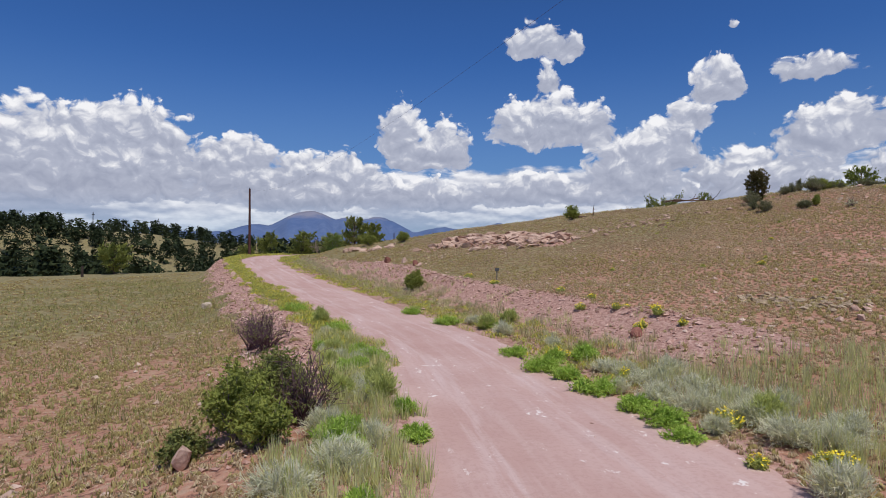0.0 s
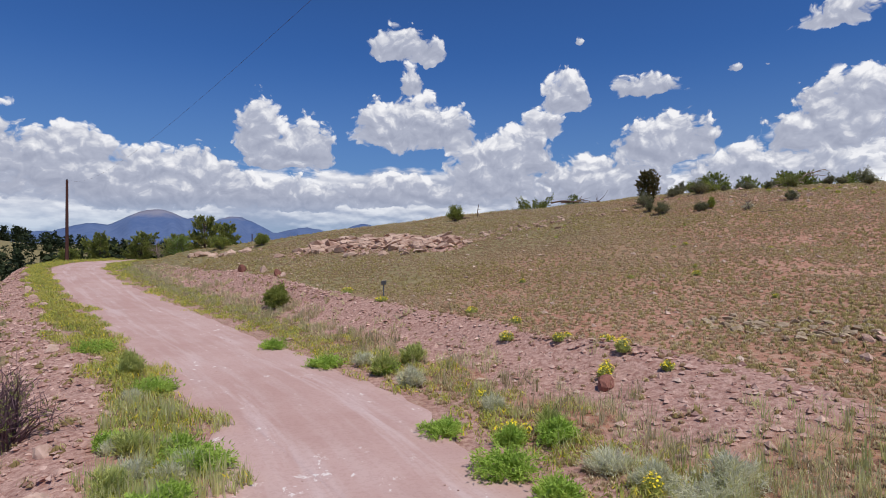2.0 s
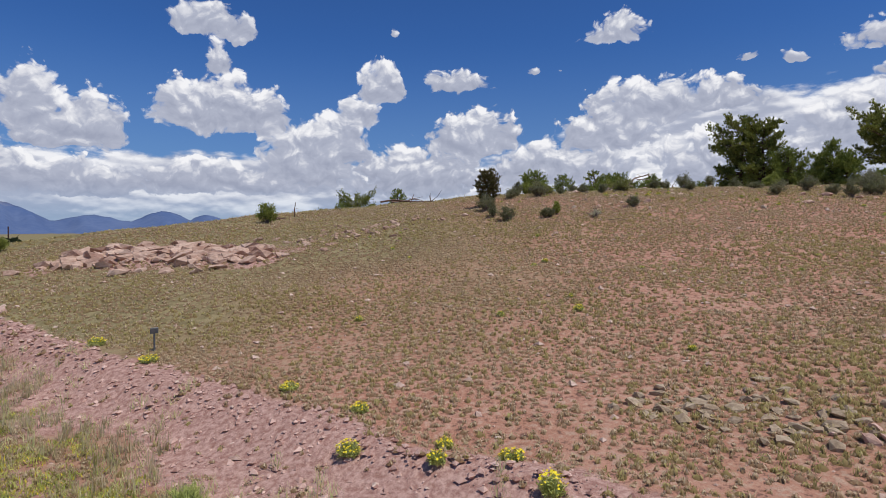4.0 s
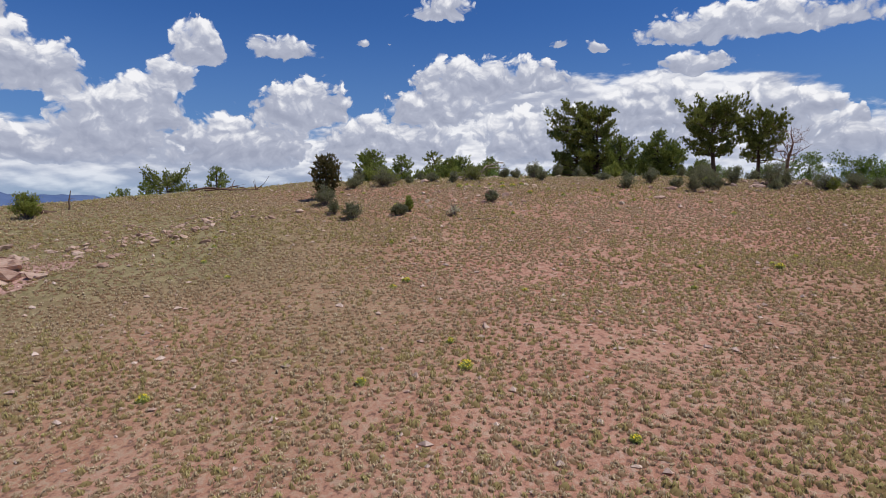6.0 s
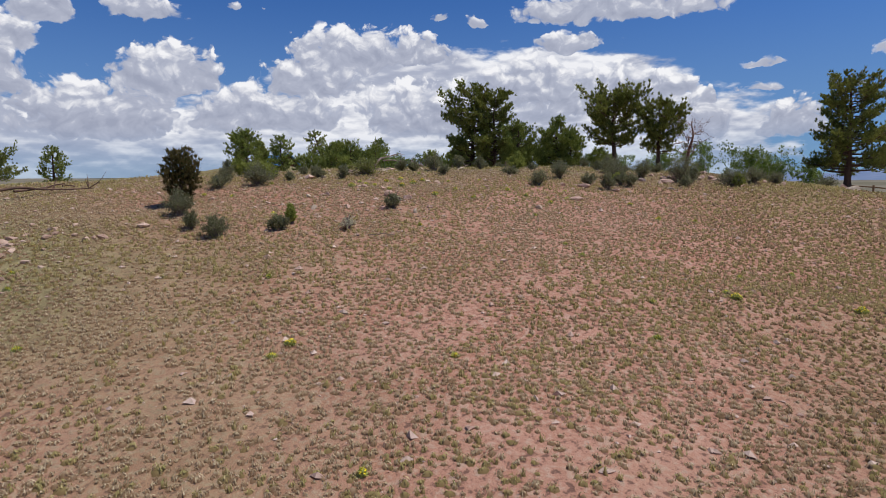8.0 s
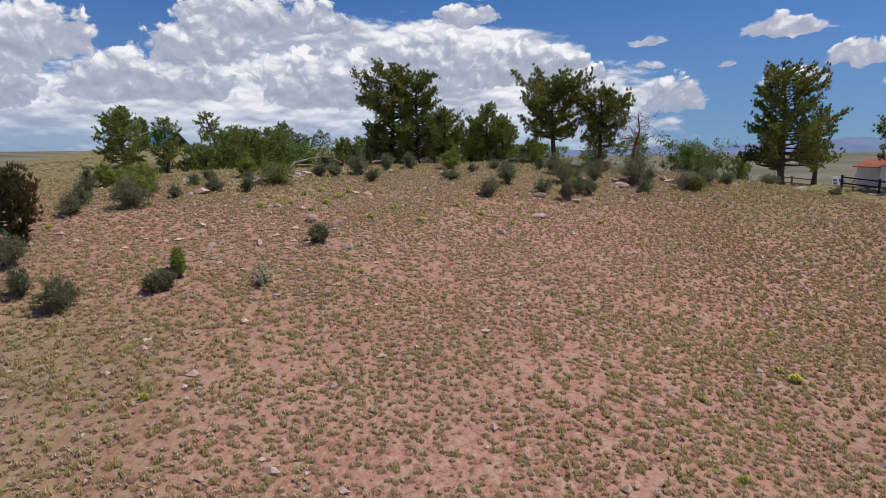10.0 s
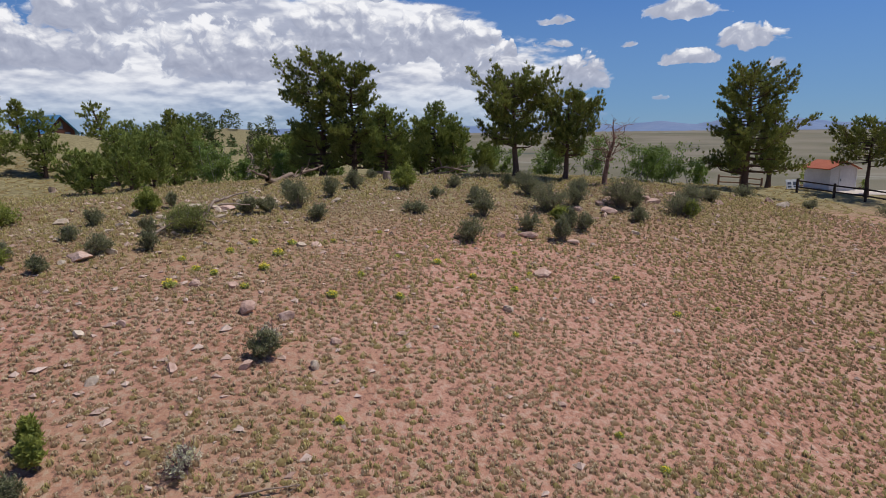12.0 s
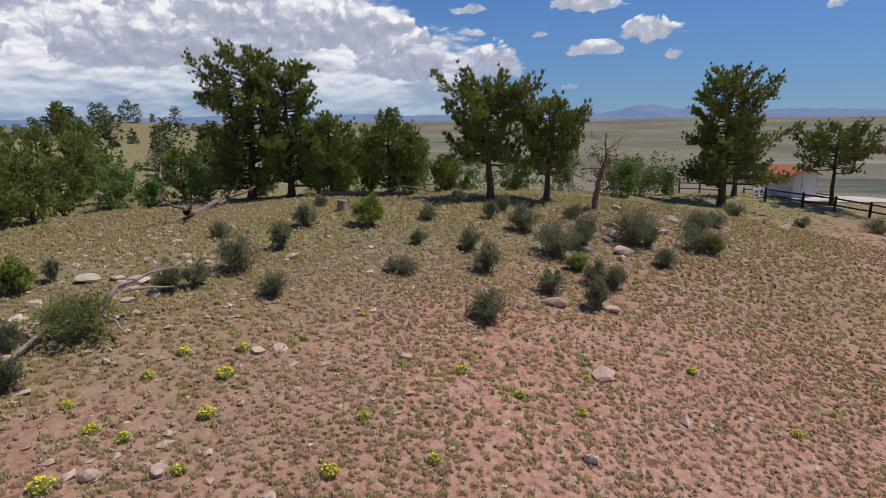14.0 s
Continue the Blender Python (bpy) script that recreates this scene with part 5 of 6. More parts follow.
SAGE_LOWER = [
    (36.7, 27.5, 0.7, 0.9), (38.2, 26.8, 0.85, 0.74), (38.4, 27.3, 0.69, 0.8), (43.5, 25.2, 1.95, 1.5), (41.2, 24.5, 0.98, 0.65), (47.1, 21.7, 1.48, 0.95),
    (43.9, 22.6, 1.74, 1.05), (47.2, 32.2, 0.77, 0.7), (46.2, 27.2, 0.97, 0.7), (54.1, 14.1, 0.92, 0.55), (56.7, 8.7, 1.96, 0.95), (29.3, 38.5, 0.59, 0.59),
    (30.5, 39.5, 0.54, 0.54), (43.5, 24.6, 0.87, 1.0), (53.8, 17.8, 1.53, 0.76), (47.0, 30.2, 0.76, 0.7), (46.2, 38.3, 0.76, 0.6), (48.6, 20.6, 1.2, 0.7),
]
SAGE_WEST = [
    (25.5, 32.7, 0.63, 0.62), (21.1, 34.1, 0.58, 0.47), (25.0, 39.7, 1.39, 0.95), (26.7, 39.5, 0.5, 0.42), (27.0, 41.1, 0.7, 0.6), (28.4, 39.3, 0.73, 0.55),
    (26.1, 43.1, 0.7, 0.95), (29.0, 40.9, 0.58, 0.48), (19.9, 38.0, 1.1, 0.95), (19.2, 36.4, 0.6, 0.6), (19.3, 35.2, 0.95, 0.7), (20.8, 34.1, 0.5, 0.55),
    (31.5, 42.5, 0.7, 0.6), (34.1, 41.5, 0.43, 0.62), (23.5, 40.5, 0.9, 0.6), (24.6, 41.5, 0.8, 0.7),
]
for i, (x, y, w, h) in enumerate((*SAGE_UPPER, *SAGE_LOWER, *SAGE_WEST)):
    size = "large" if w > 1.2 else "small" if w < 0.65 else "knee-high"
    shrub("sagebrush", x, y, w, h, 200 + i, SAGE, f"{size} grey-green sagebrush on stony soil", fill=0.8, leaf=0.085, leaf_width=0.022)
for i, (x, y, w, h) in enumerate([(42.6, 35.3, 1.25, 1.15), (39.6, 27.7, 0.73, 0.55), (43.6, 22.2, 0.75, 0.75), (33.3, 41.9, 0.83, 0.85), (30.2, 45.3, 1.7, 0.8), (22.0, 34.6, 0.34, 0.57), (26.2, 40.9, 1.2, 0.9), (27.8, 44.2, 1.3, 0.9), (21.7, 34.3, 0.3, 0.6), (10.6, 48.3, 1.3, 1.2), (-3.8, 56.5, 1.4, 1.0), (-7.6, 60.5, 1.8, 1.2)]):
    shrub("green_bush", x, y, w, h, 300 + i, SHRUB_GREEN, "rounded leafy green bush on the slope", fill=1.2, leaf=0.09, leaf_width=0.04, category="bush", group="green bushes")
for i, (x, y, w, h) in enumerate([(22.4, 32.3, 0.56, 0.5), (26.0, 32.9, 0.5, 0.45)]):
    shrub("faded_shrub", x, y, w, h, 320 + i, SILVER_SAGE, "small faded mauve shrub with bare twigs", PURPLE_TWIGS, fill=0.35, bare=True)
shrub("dark_shrub", 31.2, 38.6, 1.7, 0.85, 330, DARK_SHRUB, "dark sprawling shrub grown round dead branches", fill=1.2, leaf=0.07, leaf_width=0.025)
shrub("bank_juniper", -1.5, 31.3, 1.1, 1.0, 331, SHRUB_GREEN, "dense dark green juniper on the gravel bank", fill=2.6, leaf=0.09, leaf_width=0.03, category="bush")

for i, (x, y, w, h) in enumerate([(-2.9, 8.4, 1.2, 1.05), (-2.6, 9.2, 1.1, 1.1), (-2.75, 9.9, 1.1, 0.95), (-3.2, 9.3, 1.0, 0.85), (-2.4, 7.8, 0.8, 0.7), (-3.5, 7.9, 0.6, 0.45)]):
    shrub("leafy_shrub", x, y, w, h, 340 + i, DARK_SHRUB if i % 2 else SHRUB_GREEN, "tall leafy green shrub on the bank below the road", fill=1.6, leaf=0.055, leaf_width=0.034, upright=0.15, group="shrubs below the road", stems=34)
for i, (x, y, w, h) in enumerate([(-2.05, 8.9, 1.0, 1.1), (-4.9, 16.2, 1.5, 1.1), (-5.6, 17.4, 1.3, 1.1)]):
    shrub("bare_shrub", x, y, w, h, 345 + i, DARK_SHRUB, "purple-grey twiggy shrub with few leaves", PURPLE_TWIGS, fill=0.12, bare=True, group="shrubs below the road", stems=60)

for i, (x, y, w, h) in enumerate([(2.9, 11.1, 0.69, 0.4), (3.2, 9.8, 0.47, 0.33), (3.4, 9.0, 0.55, 0.35), (3.4, 8.3, 0.42, 0.2), (2.3, 13.2, 0.8, 0.42), (2.55, 12.2, 0.5, 0.35), (1.8, 15.0, 0.6, 0.28), (-1.2, 23.8, 0.7, 0.34), (-0.4, 8.4, 0.36, 0.22), (0.2, 20.8, 0.8, 0.34), (-1.8, 14.2, 0.8, 0.4), (-2.1, 14.9, 0.5, 0.4), (-3.4, 18.8, 0.8, 0.35), (-5.9, 23.5, 0.9, 0.3), (-0.6, 9.6, 0.28, 0.4)]):
    shrub("green_weed", x, y, w * 1.3, h * 0.7, 360 + i, BRIGHT, "bright green weed at the edge of the road", BRIGHT, fill=1.2, leaf=0.075, leaf_width=0.022, category="weed", group="green weeds along the road")
for i, (x, y, w, h) in enumerate([(4.1, 11.5, 0.85, 0.34), (3.6, 12.8, 0.62, 0.31), (4.2, 9.6, 0.9, 0.4), (4.6, 8.7, 0.8, 0.37), (4.7, 7.9, 0.75, 0.42), (5.1, 7.6, 0.6, 0.4), (4.5, 10.4, 0.7, 0.35), (5.5, 7.9, 0.6, 0.37), (-1.2, 6.9, 0.75, 0.45), (-2.5, 13.8, 0.42, 0.3), (5.1, 9.0, 0.6, 0.36), (-1.0, 8.0, 0.5, 0.35), (-1.4, 10.4, 0.6, 0.35), (-1.5, 11.5, 0.5, 0.3), (4.9, 9.7, 0.6, 0.34), (-1.7, 6.2, 0.7, 0.4)]):
    shrub("silver_sage", x, y, w * 1.15, h * 0.75, 380 + i, SILVER_SAGE, "low silvery sage beside the road", SILVER_SAGE, fill=1.15, leaf=0.12, leaf_width=0.011, upright=1.2, category="sage", group="silvery sage along the road")

# the mixed strip of plants along both edges of the road
rng = np.random.RandomState(31)
for i in range(46):
    left = i < 26
    y = rng.uniform(4.5, 26) if left else rng.uniform(6, 22)
    k = np.abs(ROAD_MID[:, 1] - y).argmin()
    off = rng.uniform(-3.2, -2.15) if left else rng.uniform(2.2, 3.6)
    x, y = ROAD_MID[k, 0] + ROAD_WAY[k, 1] * off, ROAD_MID[k, 1] - ROAD_WAY[k, 0] * off
    w = rng.uniform(0.3, 0.65)
    kind = rng.choice(["sage", "weed", "flower", "grassy"], p=[0.3, 0.25, 0.2, 0.25])
    if kind == "sage":
        shrub("silver_sage", x, y, w, w * 0.6, 600 + i, SILVER_SAGE, "low silvery sage beside the road", SILVER_SAGE, fill=1.1, leaf=0.12, leaf_width=0.011, upright=1.2, category="sage", group="silvery sage along the road")
    elif kind == "weed":
        shrub("green_weed", x, y, w, w * 0.5, 600 + i, BRIGHT, "bright green weed at the edge of the road", BRIGHT, fill=1.4, leaf=0.085, leaf_width=0.025, category="weed", group="green weeds along the road")
    elif kind == "flower":
        flower_clump("yellow_flowers", x, y, w, w * 0.4, 600 + i, blooms=0.7)
    else:
        shrub("leafy_weed", x, y, w, w * 0.9, 600 + i, WEED, "upright yellow-green weed beside the road", WEED, fill=0.9, leaf=0.12, leaf_width=0.018, upright=1.4, category="weed", group="green weeds along the road")

FLOWERS_HILL = [
    (30.7, 35.3, 0.36, 0.22), (27.2, 36.2, 0.34, 0.22), (28.0, 34.7, 0.21, 0.15), (28.5, 32.6, 0.3, 0.18), (29.4, 35.0, 0.29, 0.22), (28.5, 35.9, 0.22, 0.16),
    (28.6, 36.5, 0.23, 0.16), (29.1, 37.3, 0.19, 0.15), (32.1, 30.9, 0.26, 0.16), (31.6, 29.7, 0.22, 0.15), (31.2, 36.4, 0.28, 0.16), (31.7, 35.4, 0.29, 0.16),
    (32.3, 24.1, 0.23, 0.15), (30.3, 36.6, 0.26, 0.16), (29.2, 31.1, 0.22, 0.16), (34.0, 25.7, 0.24, 0.15), (31.5, 28.5, 0.2, 0.14), (15.7, 28.2, 0.26, 0.16),
    (12.5, 23.1, 0.3, 0.2), (10.7, 24.2, 0.2, 0.15), (7.8, 27.1, 0.24, 0.16), (24.7, 20.4, 0.3, 0.18),
]
FLOWERS_ROAD = [
    (4.2, 8.7, 0.5, 0.33), (3.85, 7.2, 0.26, 0.2), (4.7, 7.0, 0.6, 0.25), (1.3, 29.6, 0.5, 0.25), (2.4, 27.4, 0.5, 0.2), (4.6, 23.0, 0.4, 0.2), (5.4, 21.3, 0.36, 0.22),
    (6.0, 19.3, 0.32, 0.2), (6.5, 18.2, 0.42, 0.22), (4.7, 20.1, 0.45, 0.25), (5.5, 18.7, 0.3, 0.23), (6.2, 17.0, 0.4, 0.36), (5.6, 16.6, 0.34, 0.3), (6.4, 15.7, 0.28, 0.2),
    (5.4, 16.3, 0.3, 0.28), (3.0, 16.6, 0.3, 0.18), (3.7, 12.0, 0.26, 0.3), (25.7, 17.5, 0.34, 0.2),
]
for i, (x, y, w, h) in enumerate((*FLOWERS_HILL, *FLOWERS_ROAD)):
    flower_clump("yellow_flowers", x, y, w, h, 400 + i, blooms=1.2 if w > 0.25 else 0.9)
rng = np.random.RandomState(77)
for i in range(34):
    x, y = rng.uniform(12, 36), rng.uniform(18, 42)
    flower_clump("yellow_flowers", x, y, rng.uniform(0.12, 0.2), rng.uniform(0.08, 0.14), 450 + i, "tiny clump of yellow wildflowers in bunch grass")

ROCKS_UPPER = [
    (42.4, 25.8, 0.95, 0.55), (31.5, 39.8, 0.35, 0.2), (27.6, 35.8, 0.36, 0.22), (28.0, 35.0, 0.25, 0.18), (30.2, 28.5, 0.29, 0.26), (33.1, 27.9, 0.7, 0.18),
    (36.5, 28.7, 0.8, 0.25), (31.7, 35.1, 0.5, 0.18), (32.0, 34.7, 0.45, 0.18), (30.5, 37.4, 0.22, 0.14), (34.3, 40.7, 0.9, 0.25), (34.3, 39.4, 0.85, 0.26),
    (32.3, 32.1, 0.34, 0.18), (38.9, 24.9, 0.43, 0.24), (35.8, 29.6, 0.42, 0.25), (31.2, 39.9, 0.4, 0.2), (30.1, 39.2, 0.32, 0.2), (36.7, 27.1, 0.6, 0.2),
]
ROCKS_LOWER = [
    (27.8, 39.4, 0.9, 0.34), (23.7, 35.1, 0.35, 0.2), (27.0, 34.0, 0.5, 0.32), (27.1, 33.1, 0.44, 0.3), (25.6, 31.7, 0.3, 0.24), (25.1, 32.9, 0.38, 0.22),
    (24.5, 34.1, 0.36, 0.22), (31.5, 43.9, 0.7, 0.3), (25.3, 35.9, 0.26, 0.2), (26.7, 31.7, 0.32, 0.2), (24.7, 36.4, 0.3, 0.2), (27.6, 35.7, 0.3, 0.14),
    (27.9, 35.0, 0.36, 0.18), (50.6, 16.6, 0.9, 0.45), (51.6, 17.0, 0.6, 0.5), (46.0, 23.6, 0.8, 0.3), (45.0, 24.6, 0.6, 0.3), (49.4, 24.8, 0.7, 0.35),
]
for i, (x, y, w, h) in enumerate((*ROCKS_UPPER, *ROCKS_LOWER)):
    pale = i % 3 == 1
    rock("rock", x, y, w, h, 500 + i, ROCK_PALE if pale else ROCK_PINK, ("pale lichen-covered" if pale else "pinkish angular") + (" boulder" if w > 0.55 else " rock") + " half buried in the hillside")
rock("red_boulder", 5.25, 15.95, 0.46, 0.34, 560, ROCK_RED, "dark red boulder at the foot of the bank", "")
rock("white_boulder", -11.8, 29.4, 0.75, 0.5, 561, ROCK_PALE, "pale boulder in the grass below the road", "")
rock("bank_rock", -3.3, 7.5, 0.34, 0.4, 562, ROCK_PINK, "pink rock beside the leafy shrub", "", sink=0.1)
for i, (x, y, w, h) in enumerate([(-3.9, 41.0, 0.65, 0.6), (-2.6, 39.4, 0.6, 0.65), (-1.7, 36.6, 0.55, 0.5), (-1.4, 36.0, 0.45, 0.4)]):
    rock("bank_boulder", x, y, w, h, 570 + i, ROCK_PINK if i % 2 else ROCK_RED, "brown boulder on the crest of the gravel bank", "boulders on the bank crest")
for i, (x, y, w, h) in enumerate([(-3.0, 12.4, 0.3, 0.2), (-3.4, 13.4, 0.4, 0.2), (-4.0, 15.2, 0.35, 0.25), (-7.2, 24.0, 0.5, 0.3), (-11.2, 34.0, 0.5, 0.3), (-13.0, 37.4, 0.6, 0.4), (-14.6, 41.0, 0.6, 0.35), (-16.0, 44.5, 0.5, 0.35), (-18.4, 50.0, 0.6, 0.4)]):
    rock("spoil_rock", x, y, w, h, 580 + i, ROCK_PINK, "pink rock in the spoil below the road", "rocks along the road bank")


def outcrop(name, label, slabs, seed, x0, y0, x1, y1, spread, big, tall, mat):
    """A rock outcrop: weathered slabs leaning on one another along a line."""
    rng = np.random.RandomState(seed)
    cx, cy = (x0 + x1) / 2, (y0 + y1) / 2
    thing = new(name)
    thing.location = (cx, cy, up(cx, cy))
    for _ in range(slabs):
        u = rng.rand()
        x, y = x0 + (x1 - x0) * u + rng.normal(0, spread), y0 + (y1 - y0) * u + rng.normal(0, spread)
        s = big * rng.uniform(0.35, 1.0)
        v, f = stone(rng, 1, 10, 0.32)
        v = v * np.array([s * 0.5, s * rng.uniform(0.3, 0.5), s * tall])
        ob = mesh_object("slab", v, f, mat, thing)
        ob.matrix_basis = pose(x - cx, y - cy, up(x, y) - up(cx, cy) + s * tall * 0.22, rng.uniform(-22, 22), rng.uniform(-18, 18), rng.uniform(0, 180))
    return tagged(thing, label, "outcrop")


outcrop("rock_outcrop", "weathered pinkish rock outcrop breaking out of the slope", 210, 1, 0.3, 45.4, 7.6, 38.2, 0.95, 1.6, 0.22, OUTCROP)
outcrop("rock_outcrop", "broken red rocks strewn along the upper slope", 110, 2, 9.0, 39.8, 17.0, 38.8, 1.0, 0.55, 0.26, OUTCROP)
outcrop("rock_ledge", "low grey rock ledge in the grass", 80, 3, 9.4, 18.4, 11.4, 15.6, 0.55, 0.5, 0.23, LEDGE)
outcrop("rock_ledge", "low reddish rock ledge beside the grass", 34, 4, 10.6, 15.4, 12.0, 13.4, 0.5, 0.5, 0.28, ROCK_PINK)
outcrop("rock_outcrop", "weathered rocks above the bend of the road", 16, 5, -9.6, 59.6, -4.0, 53.6, 0.5, 1.4, 0.3, OUTCROP)
outcrop("rock_ledge", "pale stones along the crest under the shrubs", 50, 6, 30.0, 40.5, 37.0, 38.6, 1.2, 0.6, 0.25, ROCK_PALE)
outcrop("rock_ledge", "broken rocks among the sagebrush", 60, 7, 42.0, 27.0, 52.0, 19.0, 1.2, 0.7, 0.3, ROCK_PINK)

# ---- dead wood ----
fallen("fallen_tree", 46.0, 42.6, 0.05, 1, [((-2.4, 0.6, 0.15), (2.6, 1.0, 0.15), 0.17, 8), ((2.0, 0.9, 0.15), (3.6, 0.2, 0.5), 0.10, 5), ((2.2, 1.0, 0.15), (3.8, 1.4, 0.3), 0.09, 5), ((-2.4, 0.6, 0.2), (-3.2, 1.2, 0.7), 0.09, 6), ((-2.3, 0.5, 0.2), (-3.0, 0.0, 0.5), 0.08, 4)], "fallen grey tree trunk with broken limbs")
fallen("fallen_log", 52.2, 37.4, 0.1, 2, [((0.2, 3.0, 0.1), (-0.2, -3.2, 0.25), 0.13, 7), ((-0.2, -1.0, 0.1), (0.4, -3.4, 0.5), 0.07, 4)], "weathered fallen log on the ridge crest")
fallen("dead_branch", 31.6, 38.3, 0.1, 3, [((-0.2, 0.15, 0.1), (0.4, -0.1, 0.75), 0.10, 1), ((0.4, -0.1, 0.7), (1.1, -0.9, 0.95), 0.05, 2), ((0.4, -0.2, 0.6), (1.0, -1.0, 0.55), 0.04, 1), ((-0.2, 0.1, 0.15), (-0.3, 0.9, 0.0), 0.06, 1), ((0.0, 0.0, 0.2), (-0.5, -0.8, 0.0), 0.05, 1)], "twisted grey dead branch rising from a shrub")
fallen("grey_branch", 30.5, 38.9, 0.05, 8, [((-0.4, 0.2, 0.0), (0.7, 0.0, 0.35), 0.05, 2), ((0.1, 0.1, 0.15), (0.2, 0.7, 0.3), 0.035, 1)], "short grey branch lying on the soil")
fallen("skyline_log", 11.6, 49.0, 0.08, 4, [((-1.0, 0.3, 0.05), (5.0, -1.2, 0.25), 0.15, 3), ((0.8, -0.3, 0.0), (0.9, -0.3, 1.0), 0.05, 1), ((3.0, -0.8, 0.1), (3.8, -1.0, 0.7), 0.04, 2)], "fallen log lying along the skyline", mat=BARK)
fallen("brush_pile", 19.4, 46.4, 0.05, 5, [((-1.8, 0.4, 0.1), (1.8, -0.4, 0.2), 0.07, 5), ((-1.2, 0.0, 0.1), (1.4, 0.5, 0.3), 0.06, 4), ((0.2, 0.0, 0.1), (0.6, 0.2, 0.7), 0.04, 2)], "low pile of dead branches on the crest", mat=BARK)
fallen("brush_pile", 47.5, 54.6, 0.05, 6, [((-1.6, 1.0, 0.1), (1.2, -1.4, 0.2), 0.08, 7), ((-1.2, -0.4, 0.1), (1.6, 0.4, 0.3), 0.07, 6)], "grey branches under the young pines")
fallen("grey_stick", 22.6, 31.0, 0.02, 7, [((-0.3, 0.35, 0.02), (0.15, -0.45, 0.03), 0.02, 1)], "short bleached stick on the soil")


def stump(x, y, r, tall, seed):
    rng = np.random.RandomState(seed)
    u = np.array([0, 0.25, 0.6, 1.0])
    v, f = tube(np.column_stack([rng.normal(0, 0.01, 4), rng.normal(0, 0.01, 4), u * tall]), r * np.array([1.35, 1.05, 1.0, 0.96]), 12)
    n = len(v)
    v = np.concatenate([v, [[0, 0, tall - 0.01]]])
    cap = np.array([(n - 12 + k, n - 12 + (k + 1) % 12, n, n) for k in range(12)])
    thing = mesh_object("tree_stump", v, np.concatenate([f, cap]), DEADWOOD)
    thing.location = (x, y, up(x, y) - 0.03)
    return tagged(thing, "short cut tree stump on the crest", "stump", "tree stumps")


stump(44.7, 36.9, 0.2, 0.5, 1)
stump(46.0, 60.0, 0.22, 0.35, 2)
stump(27.6, 42.2, 0.2, 0.3, 3)

# ---- poles, sign, shed, fence and cabin ----


def utility_pole(x, y, tall, label):
    thing = new("utility_pole")
    thing.location = (x, y, up(x, y) - 0.1)
    u = np.linspace(0, 1, 8)
    v, f = tube(np.column_stack([0.03 * u, 0 * u, u * tall]), 0.16 - 0.05 * u, 12)
    mesh_object("pole", v, f, POLE_WOOD, thing, "dark creosoted wood", True)
    bm = box(0.1, 0.1, 0.16, 0.02)
    part("insulator", bm, SIGN_GREY, thing, "small grey insulator", pose(0.03, 0.0, tall + 0.06))
    bm = box(0.05, 0.3, 0.05, 0.01)
    part("bracket", bm, SIGN_GREY, thing, "", pose(0.03, 0.1, tall - 0.35))
    return tagged(thing, label, "pole", "utility poles")


utility_pole(-23.0, 70.0, 8.0, "tall dark wooden utility pole at the road's bend")
utility_pole(19.0, -34.0, 10.0, "wooden utility pole beside the lower road")
sag = np.linspace(0, 1, 60)
hung = [up(-23.0, 70.0) + 8.0, up(19.0, -34.0) + 10.0]
v, f = tube(np.column_stack([-22.97 + 42.0 * sag, 70.0 - 104.0 * sag, hung[0] + (hung[1] - hung[0]) * sag - 14.0 * sag * (1 - sag)]), [0.0022] * 60, 5)
tagged(mesh_object("power_line", v, f, POLE_WOOD), "thin dark power line hung between wooden poles", "cable")
utility_pole(-12.5, 150.0, 12.0, "far wooden utility pole behind the hill")


def radio_mast(x, y, tall):
    thing = new("radio_mast")
    thing.location = (x, y, up(x, y) - 0.1)
    for k in range(3):
        a = 2.09 * k
        v, f = tube([(0.5 * math.cos(a), 0.5 * math.sin(a), 0), (0.16 * math.cos(a), 0.16 * math.sin(a), tall)], [0.07, 0.05], 5)
        mesh_object("leg", v, f, SIGN_GREY, thing)
    for z in np.arange(0.8, tall, 0.9):
        r = 0.5 - 0.34 * z / tall
        ring = [(r * math.cos(2.09 * k), r * math.sin(2.09 * k), z) for k in (0, 1, 2, 3)]
        v, f = tube(ring, [0.03] * 4, 4)
        mesh_object("brace", v, f, SIGN_GREY, thing)
    part("antenna", box(0.9, 0.9, 0.35, 0.05), SIGN_GREY, thing, "", pose(0, 0, tall - 1.2))
    return tagged(thing, "slim grey lattice radio mast on the wooded ridge", "mast")


radio_mast(-157.4, 265.0, 8.8)


def marker_sign(x, y):
    thing = new("marker_sign")
    thing.location = (x, y, up(x, y) - 0.05)
    part("post", box(0.045, 0.04, 0.62, 0.01), SIGN_GREY, thing, "", pose(0, 0, 0.31))
    part("plate", box(0.2, 0.025, 0.16, 0.008), SIGN_GREY, thing, "dark grey plate", pose(0, -0.04, 0.6, 12, 0, 8))
    return tagged(thing, "small dark marker sign on a post in the grass", "sign")


marker_sign(2.6, 28.4)
post_thing = new("field_post")
post_thing.location = (-39.1, 63.8, up(-39.1, 63.8))
v, f = tube([(0, 0, -0.1), (0.02, 0, 0.6), (0.05, 0, 1.15)], [0.14, 0.13, 0.12], 8)
mesh_object("post", v, f, DARK_WOOD, post_thing, "", True)
tagged(post_thing, "dark wooden post at the field's edge", "post")


